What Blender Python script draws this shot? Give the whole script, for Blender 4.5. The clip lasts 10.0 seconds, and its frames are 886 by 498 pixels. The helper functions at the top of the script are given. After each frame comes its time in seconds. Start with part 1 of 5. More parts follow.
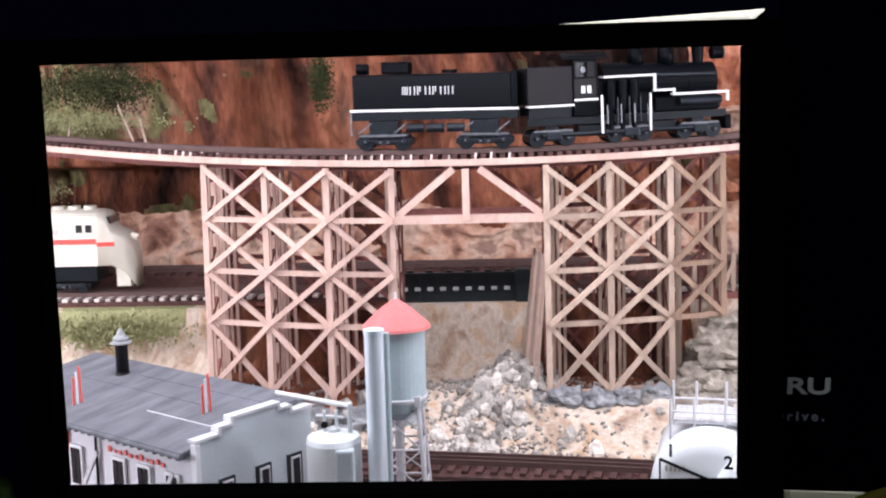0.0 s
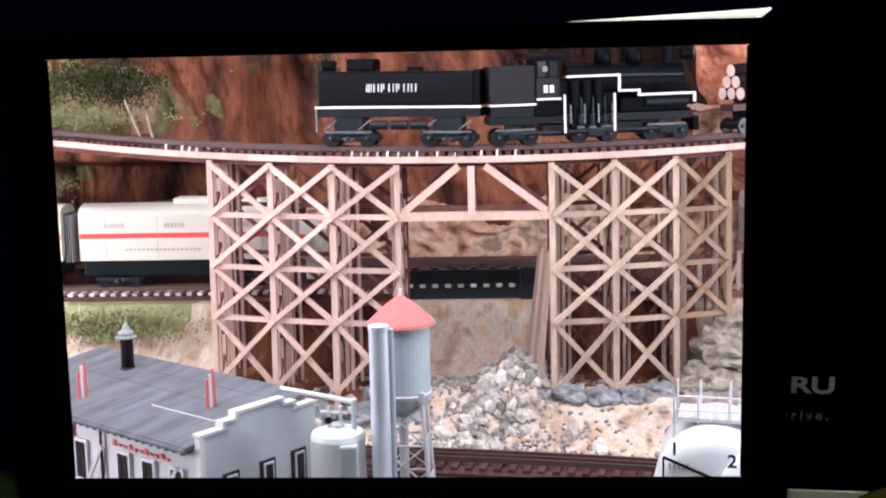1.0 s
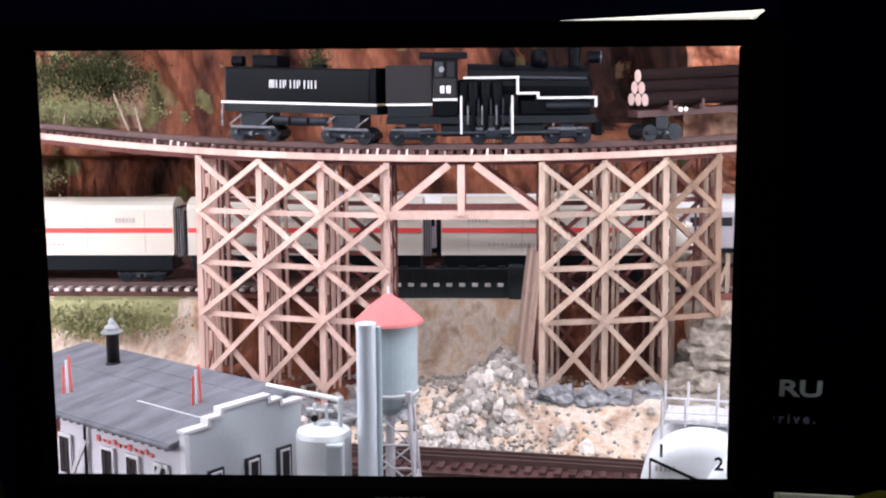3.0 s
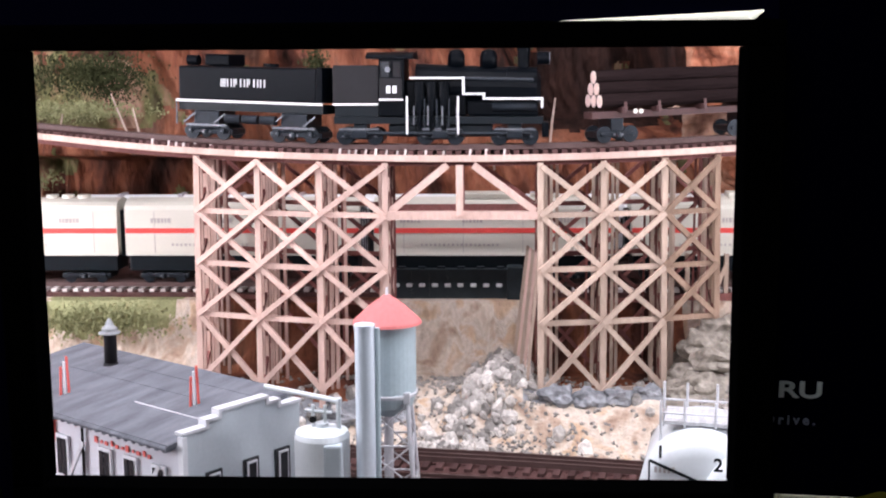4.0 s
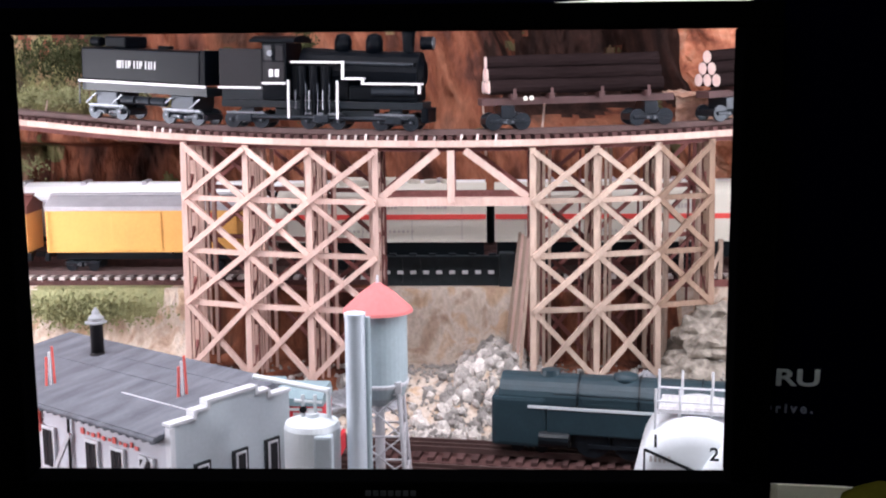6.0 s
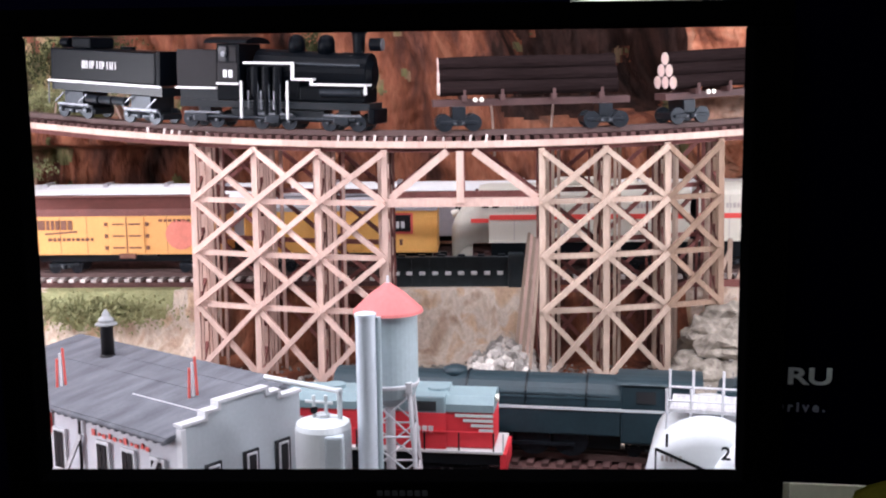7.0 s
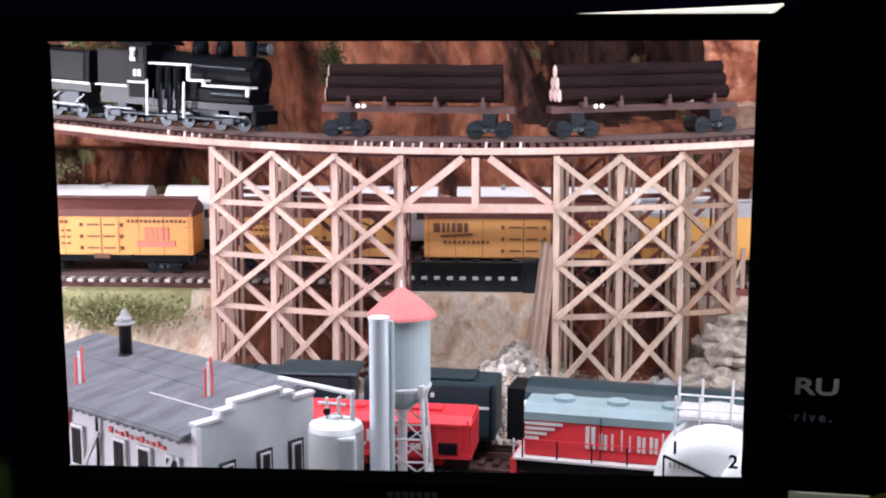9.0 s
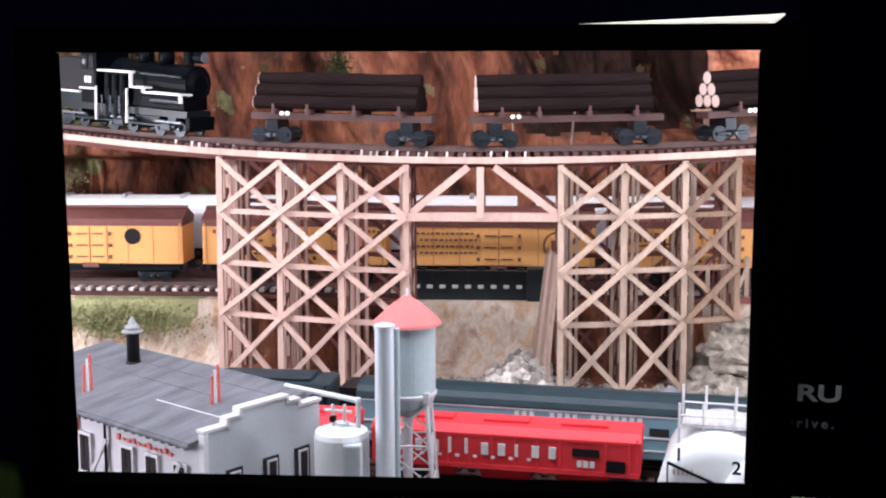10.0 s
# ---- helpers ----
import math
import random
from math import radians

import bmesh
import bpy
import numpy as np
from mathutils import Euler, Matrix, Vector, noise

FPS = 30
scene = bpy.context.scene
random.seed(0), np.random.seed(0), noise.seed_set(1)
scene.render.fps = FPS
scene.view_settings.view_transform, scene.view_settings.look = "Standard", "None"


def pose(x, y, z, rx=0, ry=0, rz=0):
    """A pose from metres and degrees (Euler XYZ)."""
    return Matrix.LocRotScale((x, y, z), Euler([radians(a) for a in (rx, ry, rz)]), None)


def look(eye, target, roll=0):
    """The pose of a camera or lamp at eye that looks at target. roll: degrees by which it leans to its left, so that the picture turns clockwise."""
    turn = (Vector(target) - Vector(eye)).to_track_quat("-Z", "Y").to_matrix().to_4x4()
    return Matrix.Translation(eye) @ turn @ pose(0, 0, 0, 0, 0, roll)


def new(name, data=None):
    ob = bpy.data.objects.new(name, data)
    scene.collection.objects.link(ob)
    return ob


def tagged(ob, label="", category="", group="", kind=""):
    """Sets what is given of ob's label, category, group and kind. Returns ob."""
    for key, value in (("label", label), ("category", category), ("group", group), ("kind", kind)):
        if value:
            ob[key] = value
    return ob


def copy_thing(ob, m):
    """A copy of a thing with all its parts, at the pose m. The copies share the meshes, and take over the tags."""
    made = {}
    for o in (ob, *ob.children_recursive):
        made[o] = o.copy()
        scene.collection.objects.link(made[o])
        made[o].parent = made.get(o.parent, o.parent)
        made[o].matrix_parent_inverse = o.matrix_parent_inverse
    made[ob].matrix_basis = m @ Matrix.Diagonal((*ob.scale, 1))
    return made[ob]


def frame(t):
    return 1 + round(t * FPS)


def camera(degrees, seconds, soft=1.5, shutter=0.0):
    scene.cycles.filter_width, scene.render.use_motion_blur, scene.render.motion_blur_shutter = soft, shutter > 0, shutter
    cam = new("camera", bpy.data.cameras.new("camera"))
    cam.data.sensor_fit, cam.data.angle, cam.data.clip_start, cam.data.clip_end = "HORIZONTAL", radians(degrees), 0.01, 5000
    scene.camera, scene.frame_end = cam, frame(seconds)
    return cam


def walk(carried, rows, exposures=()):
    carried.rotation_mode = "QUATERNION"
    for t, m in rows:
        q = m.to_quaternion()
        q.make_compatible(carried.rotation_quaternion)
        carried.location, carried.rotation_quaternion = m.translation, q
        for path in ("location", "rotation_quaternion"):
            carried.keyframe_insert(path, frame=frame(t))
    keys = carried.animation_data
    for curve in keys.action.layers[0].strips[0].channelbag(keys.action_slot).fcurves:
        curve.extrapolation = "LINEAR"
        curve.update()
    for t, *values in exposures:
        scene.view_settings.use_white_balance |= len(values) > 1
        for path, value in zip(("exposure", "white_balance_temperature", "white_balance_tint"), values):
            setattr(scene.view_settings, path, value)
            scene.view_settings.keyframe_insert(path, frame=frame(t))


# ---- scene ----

# camera and its walk
cam = camera(41.0, 10.0, soft=2.1)
PATH = [
    (0, pose(0.1113, -1.1846, 1.1980, 81.757, 1.553, 2.646)),
    (0.5, pose(0.1105, -1.1916, 1.1995, 82.984, 1.466, 2.823)),
    (1, pose(0.1116, -1.1861, 1.1974, 81.642, 1.199, 2.961)),
    (1.5, pose(0.1115, -1.1800, 1.1972, 81.131, 0.820, 3.026)),
    (2, pose(0.1136, -1.1811, 1.1966, 81.614, 0.563, 3.279)),
    (2.5, pose(0.1122, -1.1818, 1.1947, 81.645, 0.366, 2.769)),
    (4, pose(0.1101, -1.1766, 1.1958, 81.603, 0.365, 2.434)),
    (4.5, pose(0.1094, -1.1804, 1.1966, 81.586, 0.264, 2.548)),
    (5, pose(0.1106, -1.1768, 1.1967, 81.450, 0.378, 2.468)),
    (5.5, pose(0.1077, -1.1706, 1.1945, 81.587, 0.321, 2.327)),
    (5.7, pose(0.1084, -1.1626, 1.1950, 80.846, 0.411, 1.956)),
    (6.8, pose(0.1090, -1.1473, 1.1882, 81.222, 0.850, 2.219)),
    (7, pose(0.1040, -1.1540, 1.1906, 81.057, 0.774, 2.230)),
    (7.5, pose(0.1063, -1.1597, 1.1921, 80.601, 0.810, 2.349)),
    (8, pose(0.1081, -1.1659, 1.1927, 81.394, 0.587, 3.143)),
    (8.5, pose(0.1109, -1.1721, 1.1965, 81.291, 0.455, 3.251)),
    (9, pose(0.1098, -1.1724, 1.1965, 81.222, 0.039, 3.221)),
    (9.5, pose(0.1063, -1.1808, 1.1956, 81.888, 0.062, 3.522)),
    (10, pose(0.1121, -1.1840, 1.1965, 81.690, 0.143, 3.516)),
]
walk(cam, PATH, exposures=[(0, 0.0), (10, 0.0)])

# world and lights: a dark room, and unseen fill lamps added for the model railway
world = bpy.data.worlds.new("world")
scene.world = world
world.use_nodes = True
world.node_tree.nodes["Background"].inputs[0].default_value = (0.02, 0.03, 0.09, 1)
world.node_tree.nodes["Background"].inputs[1].default_value = 0.25


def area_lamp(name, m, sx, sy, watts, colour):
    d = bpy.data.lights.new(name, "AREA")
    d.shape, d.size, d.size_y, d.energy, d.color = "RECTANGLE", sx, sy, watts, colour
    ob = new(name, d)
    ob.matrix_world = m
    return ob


# unseen fill strip above the opening, added to light the scenery from the front
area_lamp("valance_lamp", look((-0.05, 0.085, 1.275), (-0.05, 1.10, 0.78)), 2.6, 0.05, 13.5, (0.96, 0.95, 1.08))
# unseen overhead fill, added so the shelf train behind the deck is lit
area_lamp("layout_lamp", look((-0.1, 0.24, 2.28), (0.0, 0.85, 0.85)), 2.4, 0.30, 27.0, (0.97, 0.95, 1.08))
# unseen fills beside the opening, added to lift the dark under the deck
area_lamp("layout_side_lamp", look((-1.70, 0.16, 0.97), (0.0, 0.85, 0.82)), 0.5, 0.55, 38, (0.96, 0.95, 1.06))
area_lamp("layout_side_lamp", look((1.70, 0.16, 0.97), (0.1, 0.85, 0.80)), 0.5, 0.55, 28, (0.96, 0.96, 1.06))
# unseen fill from the room side, added to brighten the foreground buildings
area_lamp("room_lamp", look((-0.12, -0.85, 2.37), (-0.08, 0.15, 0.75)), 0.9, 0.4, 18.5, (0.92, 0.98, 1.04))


# materials
def mat(name, colour, rough=0.6, metal=0.0, vary=0.25, scale=40.0, bump=0.0, second=None, stretch=(1, 1, 1), fine=220.0,
        coat=0.0, contrast=0.25, random_object=0.0, emit=0.0, spec=0.5, stops=(), warp=0.0):
    m = bpy.data.materials.new(name)
    m.use_nodes = True
    nt = m.node_tree
    b = nt.nodes["Principled BSDF"]
    b.inputs["Roughness"].default_value, b.inputs["Metallic"].default_value = rough, metal
    b.inputs["Specular IOR Level"].default_value = spec
    if coat:
        b.inputs["Coat Weight"].default_value = coat
    if emit:
        b.inputs["Emission Color"].default_value = (*colour, 1)
        b.inputs["Emission Strength"].default_value = emit
    tc = nt.nodes.new("ShaderNodeTexCoord")
    mp = nt.nodes.new("ShaderNodeMapping")
    mp.inputs["Scale"].default_value = stretch
    nt.links.new(tc.outputs["Object"], mp.inputs[0])
    big, small = nt.nodes.new("ShaderNodeTexNoise"), nt.nodes.new("ShaderNodeTexNoise")
    big.inputs["Scale"].default_value, small.inputs["Scale"].default_value = scale, fine
    big.inputs["Detail"].default_value = 5
    for n in (big, small):
        nt.links.new(mp.outputs[0], n.inputs["Vector"])
    ramp = nt.nodes.new("ShaderNodeValToRGB")
    ramp.color_ramp.elements[0].position, ramp.color_ramp.elements[1].position = 0.5 - contrast, 0.5 + contrast
    dark = [c * (1 - vary) for c in colour]
    ramp.color_ramp.elements[0].color = (*(second or dark), 1)
    ramp.color_ramp.elements[1].color = (*colour, 1)
    for k, (at, c) in enumerate(stops):
        e = ramp.color_ramp.elements[k] if k < 2 else ramp.color_ramp.elements.new(at)
        e.position, e.color = at, (*c, 1)
    big.inputs["Distortion"].default_value = warp
    nt.links.new(big.outputs[0], ramp.inputs[0])
    mix = nt.nodes.new("ShaderNodeMix")
    mix.data_type, mix.blend_type = "RGBA", "MULTIPLY"
    mix.inputs[0].default_value = min(1.0, vary * 1.5)
    grain = nt.nodes.new("ShaderNodeMapRange")
    grain.inputs[3].default_value, grain.inputs[4].default_value = 0.45, 1.35
    nt.links.new(small.outputs[0], grain.inputs[0])
    nt.links.new(ramp.outputs[0], mix.inputs[6])
    nt.links.new(grain.outputs[0], mix.inputs[7])
    out = mix.outputs[2]
    if random_object:
        info, hsv, rng = nt.nodes.new("ShaderNodeObjectInfo"), nt.nodes.new("ShaderNodeHueSaturation"), nt.nodes.new("ShaderNodeMapRange")
        rng.inputs[3].default_value, rng.inputs[4].default_value = 1 - random_object, 1 + random_object
        nt.links.new(info.outputs["Random"], rng.inputs[0])
        nt.links.new(rng.outputs[0], hsv.inputs["Value"])
        nt.links.new(out, hsv.inputs["Color"])
        out = hsv.outputs[0]
    nt.links.new(out, b.inputs["Base Color"])
    if bump:
        bp = nt.nodes.new("ShaderNodeBump")
        bp.inputs["Strength"].default_value, bp.inputs["Distance"].default_value = bump, 0.004
        nt.links.new(small.outputs[0], bp.inputs["Height"])
        nt.links.new(bp.outputs[0], b.inputs["Normal"])
    return m


BLACK_PLASTIC = mat("black_plastic", (0.0008, 0.0008, 0.0009), 0.8, vary=0.2)
BLACK_PLASTIC.node_tree.nodes["Principled BSDF"].inputs["Specular IOR Level"].default_value = 0.0
WALL_DARK = mat("wall_dark", (0.0015, 0.0015, 0.007), 0.95, vary=0.2, scale=6, spec=0.0)
POSTER = mat("poster_black", (0.0004, 0.0004, 0.003), 0.95, vary=0.2, scale=5, spec=0.0)
POSTER_INK = mat("poster_ink", (0.32, 0.33, 0.32), 0.8, vary=0.05)
POSTER_INK_DIM = mat("poster_ink_grey", (0.10, 0.105, 0.13), 0.8, vary=0.05)
LOGO = mat("logo_silver", (0.12, 0.12, 0.13), 0.4, 0.6, vary=0.3, scale=90)
# emissive stand-in for the reflected streak above the television
STREAK_GLOW = mat("streak_glow", (1.0, 0.97, 0.86), 0.4, vary=0.0, emit=0.8)
CARD = mat("cream_card", (0.62, 0.58, 0.45), 0.8, vary=0.1)
OLIVE = mat("olive_cloth", (0.05, 0.045, 0.006), 0.9, vary=0.4, scale=20, spec=0.0)
GREEN_CLOTH = mat("green_cloth", (0.012, 0.02, 0.006), 0.9, vary=0.4, scale=20, spec=0.0)
LAYOUT_WALL = mat("layout_wall", (0.72, 0.70, 0.69), 0.9, vary=0.06, scale=4, spec=0.1)
TIMBER = mat("pink_timber", (0.62, 0.43, 0.365), 0.75, vary=0.25, scale=25, stretch=(1, 1, 0.3), bump=0.3, random_object=0.16, spec=0.15)
TIMBER_TAN = mat("tan_timber", (0.50, 0.375, 0.30), 0.75, vary=0.28, scale=25, stretch=(1, 1, 0.3), bump=0.3, random_object=0.18, spec=0.15)
# rust deck boards, and a darkened timber for the shaded rear of the trestle
TIMBER_RUST_SHADE = mat("rust_shade_timber", (0.26, 0.105, 0.095), 0.8, vary=0.4, scale=25, bump=0.3, random_object=0.45, spec=0.1)
TIE = mat("tie_brown", (0.085, 0.045, 0.042), 0.85, vary=0.3, random_object=0.3, spec=0.1)
TIE_PALE = mat("tie_pale", (0.62, 0.55, 0.52), 0.8, vary=0.3, random_object=0.35, spec=0.2)
RAIL = mat("rail_steel", (0.11, 0.062, 0.056), 0.6, 0.3, vary=0.3)
BALLAST = mat("ballast_maroon", (0.13, 0.065, 0.060), 0.95, vary=0.5, scale=60, bump=0.8, fine=400, spec=0.1)
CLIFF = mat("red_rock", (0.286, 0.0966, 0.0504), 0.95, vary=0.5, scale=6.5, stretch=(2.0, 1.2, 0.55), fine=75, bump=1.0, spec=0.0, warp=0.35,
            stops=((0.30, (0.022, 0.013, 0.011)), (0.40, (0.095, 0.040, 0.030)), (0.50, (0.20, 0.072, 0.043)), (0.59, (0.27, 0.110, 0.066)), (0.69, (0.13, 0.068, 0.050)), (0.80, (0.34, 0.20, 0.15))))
SAND = mat("sand_rock", (0.56, 0.43, 0.34), 0.95, vary=0.45, scale=20, stretch=(1, 1, 0.6), fine=140, bump=1.0, spec=0.05, warp=0.45,
           stops=((0.28, (0.27, 0.18, 0.135)), (0.38, (0.42, 0.31, 0.235)), (0.46, (0.55, 0.46, 0.375)), (0.53, (0.57, 0.485, 0.41)), (0.62, (0.52, 0.37, 0.25)), (0.76, (0.40, 0.27, 0.20))))
PALE_ROCK = mat("pale_rock", (0.40, 0.355, 0.30), 0.95, second=(0.11, 0.092, 0.075), vary=0.6, scale=26, fine=110, bump=1.0, spec=0.05)
GIRDER = mat("girder_black", (0.020, 0.028, 0.032), 0.5, vary=0.4, scale=60, spec=0.3)
TIMBER_BROWN = mat("brown_timber", (0.30, 0.20, 0.145), 0.8, vary=0.35, scale=25, stretch=(1, 1, 0.3), bump=0.3, random_object=0.25, spec=0.1)
# pale steel; small running-gear parts in it stand in for glints
GLINT_STEEL = mat("glint_steel", (0.17, 0.18, 0.20), 0.4, 0.5, vary=0.5, scale=120)
GREY_ROCK = mat("grey_rock", (0.36, 0.365, 0.38), 0.95, second=(0.09, 0.092, 0.10), vary=0.6, scale=30, fine=110, bump=1.0, spec=0.0)
RUBBLE = mat("rubble_stone", (0.594, 0.5488, 0.504), 0.95, vary=0.5, scale=70, fine=200, bump=0.8, random_object=0.55, spec=0.05)
MOSS = mat("green_moss", (0.33, 0.33, 0.17), 0.95, second=(0.21, 0.215, 0.11), vary=0.4, scale=50, fine=250, bump=0.9, spec=0.05)
SHRUB = mat("dark_shrub", (0.06, 0.065, 0.03), 0.95, vary=0.5, scale=60, spec=0.05)
UPPER_SLOPE = mat("olive_slope", (0.25, 0.2, 0.12), 0.95, vary=0.55, scale=10, stretch=(1.4, 1, 0.8), fine=70, bump=1.0, spec=0.05, warp=0.8,
                  stops=((0.28, (0.025, 0.022, 0.016)), (0.40, (0.10, 0.080, 0.045)), (0.50, (0.15, 0.145, 0.065)), (0.60, (0.24, 0.15, 0.095)), (0.72, (0.40, 0.24, 0.18))))
LEDGE = mat("tan_ledge", (0.5, 0.27, 0.17), 0.95, vary=0.5, scale=18, fine=90, bump=1.0, spec=0.05, warp=0.4,
            stops=((0.30, (0.13, 0.06, 0.045)), (0.40, (0.28, 0.15, 0.11)), (0.49, (0.48, 0.28, 0.20)), (0.58, (0.52, 0.36, 0.28)), (0.68, (0.24, 0.15, 0.12))))
ORANGE_ROCK = mat("orange_rock", (0.45, 0.17, 0.10), 0.95, vary=0.5, scale=22, fine=110, bump=1.0, spec=0.0, warp=0.4,
                  stops=((0.30, (0.13, 0.05, 0.035)), (0.42, (0.32, 0.115, 0.07)), (0.52, (0.46, 0.18, 0.105)), (0.66, (0.52, 0.28, 0.19))))
TRUNK = mat("dead_wood", (0.55, 0.40, 0.33), 0.8, vary=0.3)
LOCO_BLACK = mat("loco_black", (0.0010, 0.0018, 0.0032), 0.42, vary=0.2, scale=60, spec=0.05)
TENDER_BLACK = mat("tender_black", (0.0022, 0.0030, 0.0046), 0.35, vary=0.2, scale=60, spec=0.07)
CAB_GREY = mat("cab_grey", (0.0095, 0.0085, 0.0100), 0.6, vary=0.25, spec=0.2)
CHASSIS = mat("chassis_dark", (0.0045, 0.008, 0.011), 0.35, vary=0.3, spec=0.2)
TRUCK_METAL = mat("truck_metal", (0.016, 0.021, 0.028), 0.35, 0.4, vary=0.5, scale=80, spec=0.3)
WHITE_TRIM = mat("white_trim", (0.624, 0.624, 0.624), 0.5, vary=0.06)
LOG = mat("dark_logs", (0.020, 0.013, 0.013), 0.95, vary=0.5, scale=30, stretch=(0.2, 1, 1), bump=0.6, spec=0.0)
LOG_END = mat("log_ends", (0.80, 0.58, 0.52), 0.8, vary=0.15)
FRAME_RED = mat("frame_oxide", (0.075, 0.030, 0.028), 0.7, vary=0.3)
BRASS = mat("brass_lens", (0.85, 0.80, 0.70), 0.25, 0.2, vary=0.1)
CREAM = mat("cream_enamel", (0.60, 0.57, 0.49), 0.45, vary=0.06, scale=20)
RED_STRIPE = mat("red_stripe", (0.693, 0.063, 0.0525), 0.45, vary=0.1)
# darkened rock with the shade of the cliff recess in its colour
SHADED_ROCK = mat("shaded_rock", (0.060, 0.030, 0.024), 0.95, second=(0.012, 0.010, 0.010), vary=0.5, scale=14, stretch=(1.6, 1, 0.6), fine=90, bump=1.0, spec=0.0)
GREY_PRINT = mat("grey_print", (0.42, 0.38, 0.36), 0.6, vary=0.1)
WINDOW_DARK = mat("window_dark", (0.02, 0.022, 0.025), 0.15, vary=0.1)
ORANGE = mat("reefer_orange", (0.75, 0.38, 0.135), 0.6, vary=0.12, scale=20, spec=0.2)
YELLOW = mat("boxcar_yellow", (0.79, 0.42, 0.125), 0.6, vary=0.12, scale=20, spec=0.2)
ROOF_BROWN = mat("roof_brown", (0.17, 0.055, 0.045), 0.65, vary=0.25)
ROOF_GREY = mat("roof_grey", (0.45, 0.44, 0.46), 0.55, vary=0.15)
PRINT_BROWN = mat("print_brown", (0.16, 0.06, 0.035), 0.6, vary=0.1)
PRINT_PINK = mat("print_pink", (0.72, 0.22, 0.16), 0.6, vary=0.2, scale=90)
SILVER = mat("silver_side", (0.55, 0.53, 0.57), 0.35, 0.5, vary=0.12)
WHITE_ROOF = mat("white_roof", (0.765, 0.765, 0.765), 0.35, vary=0.04)
DIESEL_RED = mat("diesel_red", (0.74, 0.045, 0.060), 0.5, vary=0.10, scale=25, spec=0.3)
DIESEL_GREY = mat("diesel_grey", (0.235, 0.325, 0.35), 0.5, vary=0.15, scale=25, spec=0.3)
NIGHT_GREEN = mat("blackgreen_steel", (0.017, 0.037, 0.047), 0.45, vary=0.25, spec=0.3)
CAR_GREY = mat("coach_grey", (0.1644, 0.288, 0.3456), 0.45, vary=0.12, spec=0.3)
CAR_LINE = mat("coach_line", (0.55, 0.60, 0.62), 0.5, vary=0.08)
HOUSE_WALL = mat("house_grey", (0.48, 0.525, 0.56), 0.8, vary=0.12, scale=14, spec=0.2)
HOUSE_FRONT = mat("house_pale", (0.525, 0.525, 0.567), 0.8, vary=0.10, scale=14, spec=0.2)
HOUSE_ROOF = mat("roof_felt", (0.19, 0.195, 0.22), 0.9, second=(0.095, 0.10, 0.115), vary=0.35, scale=12, stretch=(1, 4, 1), bump=0.5, spec=0.1)
HOUSE_TRIM = mat("house_trim", (0.62, 0.62, 0.65), 0.6, vary=0.08)
SIGN_RED = mat("sign_red", (0.70, 0.10, 0.08), 0.6, vary=0.15)
TANK_GREY = mat("tank_grey", (0.43, 0.515, 0.55), 0.6, vary=0.14, scale=18, spec=0.25)
TANK_WHITE = mat("tank_white", (0.70, 0.73, 0.75), 0.55, vary=0.07, scale=18, spec=0.2)
TANK_GREY_TOP = mat("tank_walkway", (0.66, 0.65, 0.67), 0.6, vary=0.35, scale=50, stretch=(3, 0.3, 1))
RED_ROOF = mat("cone_red", (0.56, 0.165, 0.16), 0.65, vary=0.15, scale=22, spec=0.2)
CHROME = mat("bright_pipe", (0.66, 0.72, 0.792), 0.28, 0.10, vary=0.08, spec=0.9)
CAP_GREY = mat("cap_grey", (0.27, 0.28, 0.29), 0.6, vary=0.3, scale=60)
LEG = mat("leg_grey", (0.64, 0.63, 0.66), 0.5, vary=0.2)


# mesh helpers
def part(name, bm, material, parent=None, label="", smooth=False):
    me = bpy.data.meshes.new(name)
    bmesh.ops.recalc_face_normals(bm, faces=bm.faces)
    if smooth:
        for f in bm.faces:
            f.smooth = True
    bm.to_mesh(me)
    bm.free()
    me.materials.append(material)
    ob = new(name, me)
    if parent:
        ob.parent = parent
    if label:
        tagged(ob, label)
    return ob


def thing(name, label, category, m=None, group="", kind=""):
    ob = new(name)
    ob.empty_display_size = 0.02
    if m:
        ob.matrix_world = m
    return tagged(ob, label, category, group, kind)


def add_box(bm, lo, hi, bevel=0.0):
    lo, hi = Vector(lo), Vector(hi)
    vs = [bm.verts.new((x, y, z)) for x in (lo.x, hi.x) for y in (lo.y, hi.y) for z in (lo.z, hi.z)]
    fs = [bm.faces.new([vs[i] for i in q]) for q in ((0, 1, 3, 2), (4, 6, 7, 5), (0, 4, 5, 1), (2, 3, 7, 6), (0, 2, 6, 4), (1, 5, 7, 3))]
    if bevel:
        es = {e for f in fs for e in f.edges}
        bmesh.ops.bevel(bm, geom=list(es), offset=bevel, segments=2, affect="EDGES", profile=0.6)
    return bm


def box(lo, hi, bevel=0.0):
    return add_box(bmesh.new(), lo, hi, bevel)


def add_cyl(bm, p0, p1, r0, r1=None, seg=14):
    p0, p1 = Vector(p0), Vector(p1)
    r1 = r0 if r1 is None else r1
    d = p1 - p0
    m = Matrix.Translation((p0 + p1) / 2) @ d.to_track_quat("Z", "Y").to_matrix().to_4x4()
    bmesh.ops.create_cone(bm, cap_ends=True, segments=seg, radius1=r0, radius2=max(r1, 1e-5), depth=d.length, matrix=m)
    return bm


def cyl(p0, p1, r0, r1=None, seg=14):
    return add_cyl(bmesh.new(), p0, p1, r0, r1, seg)


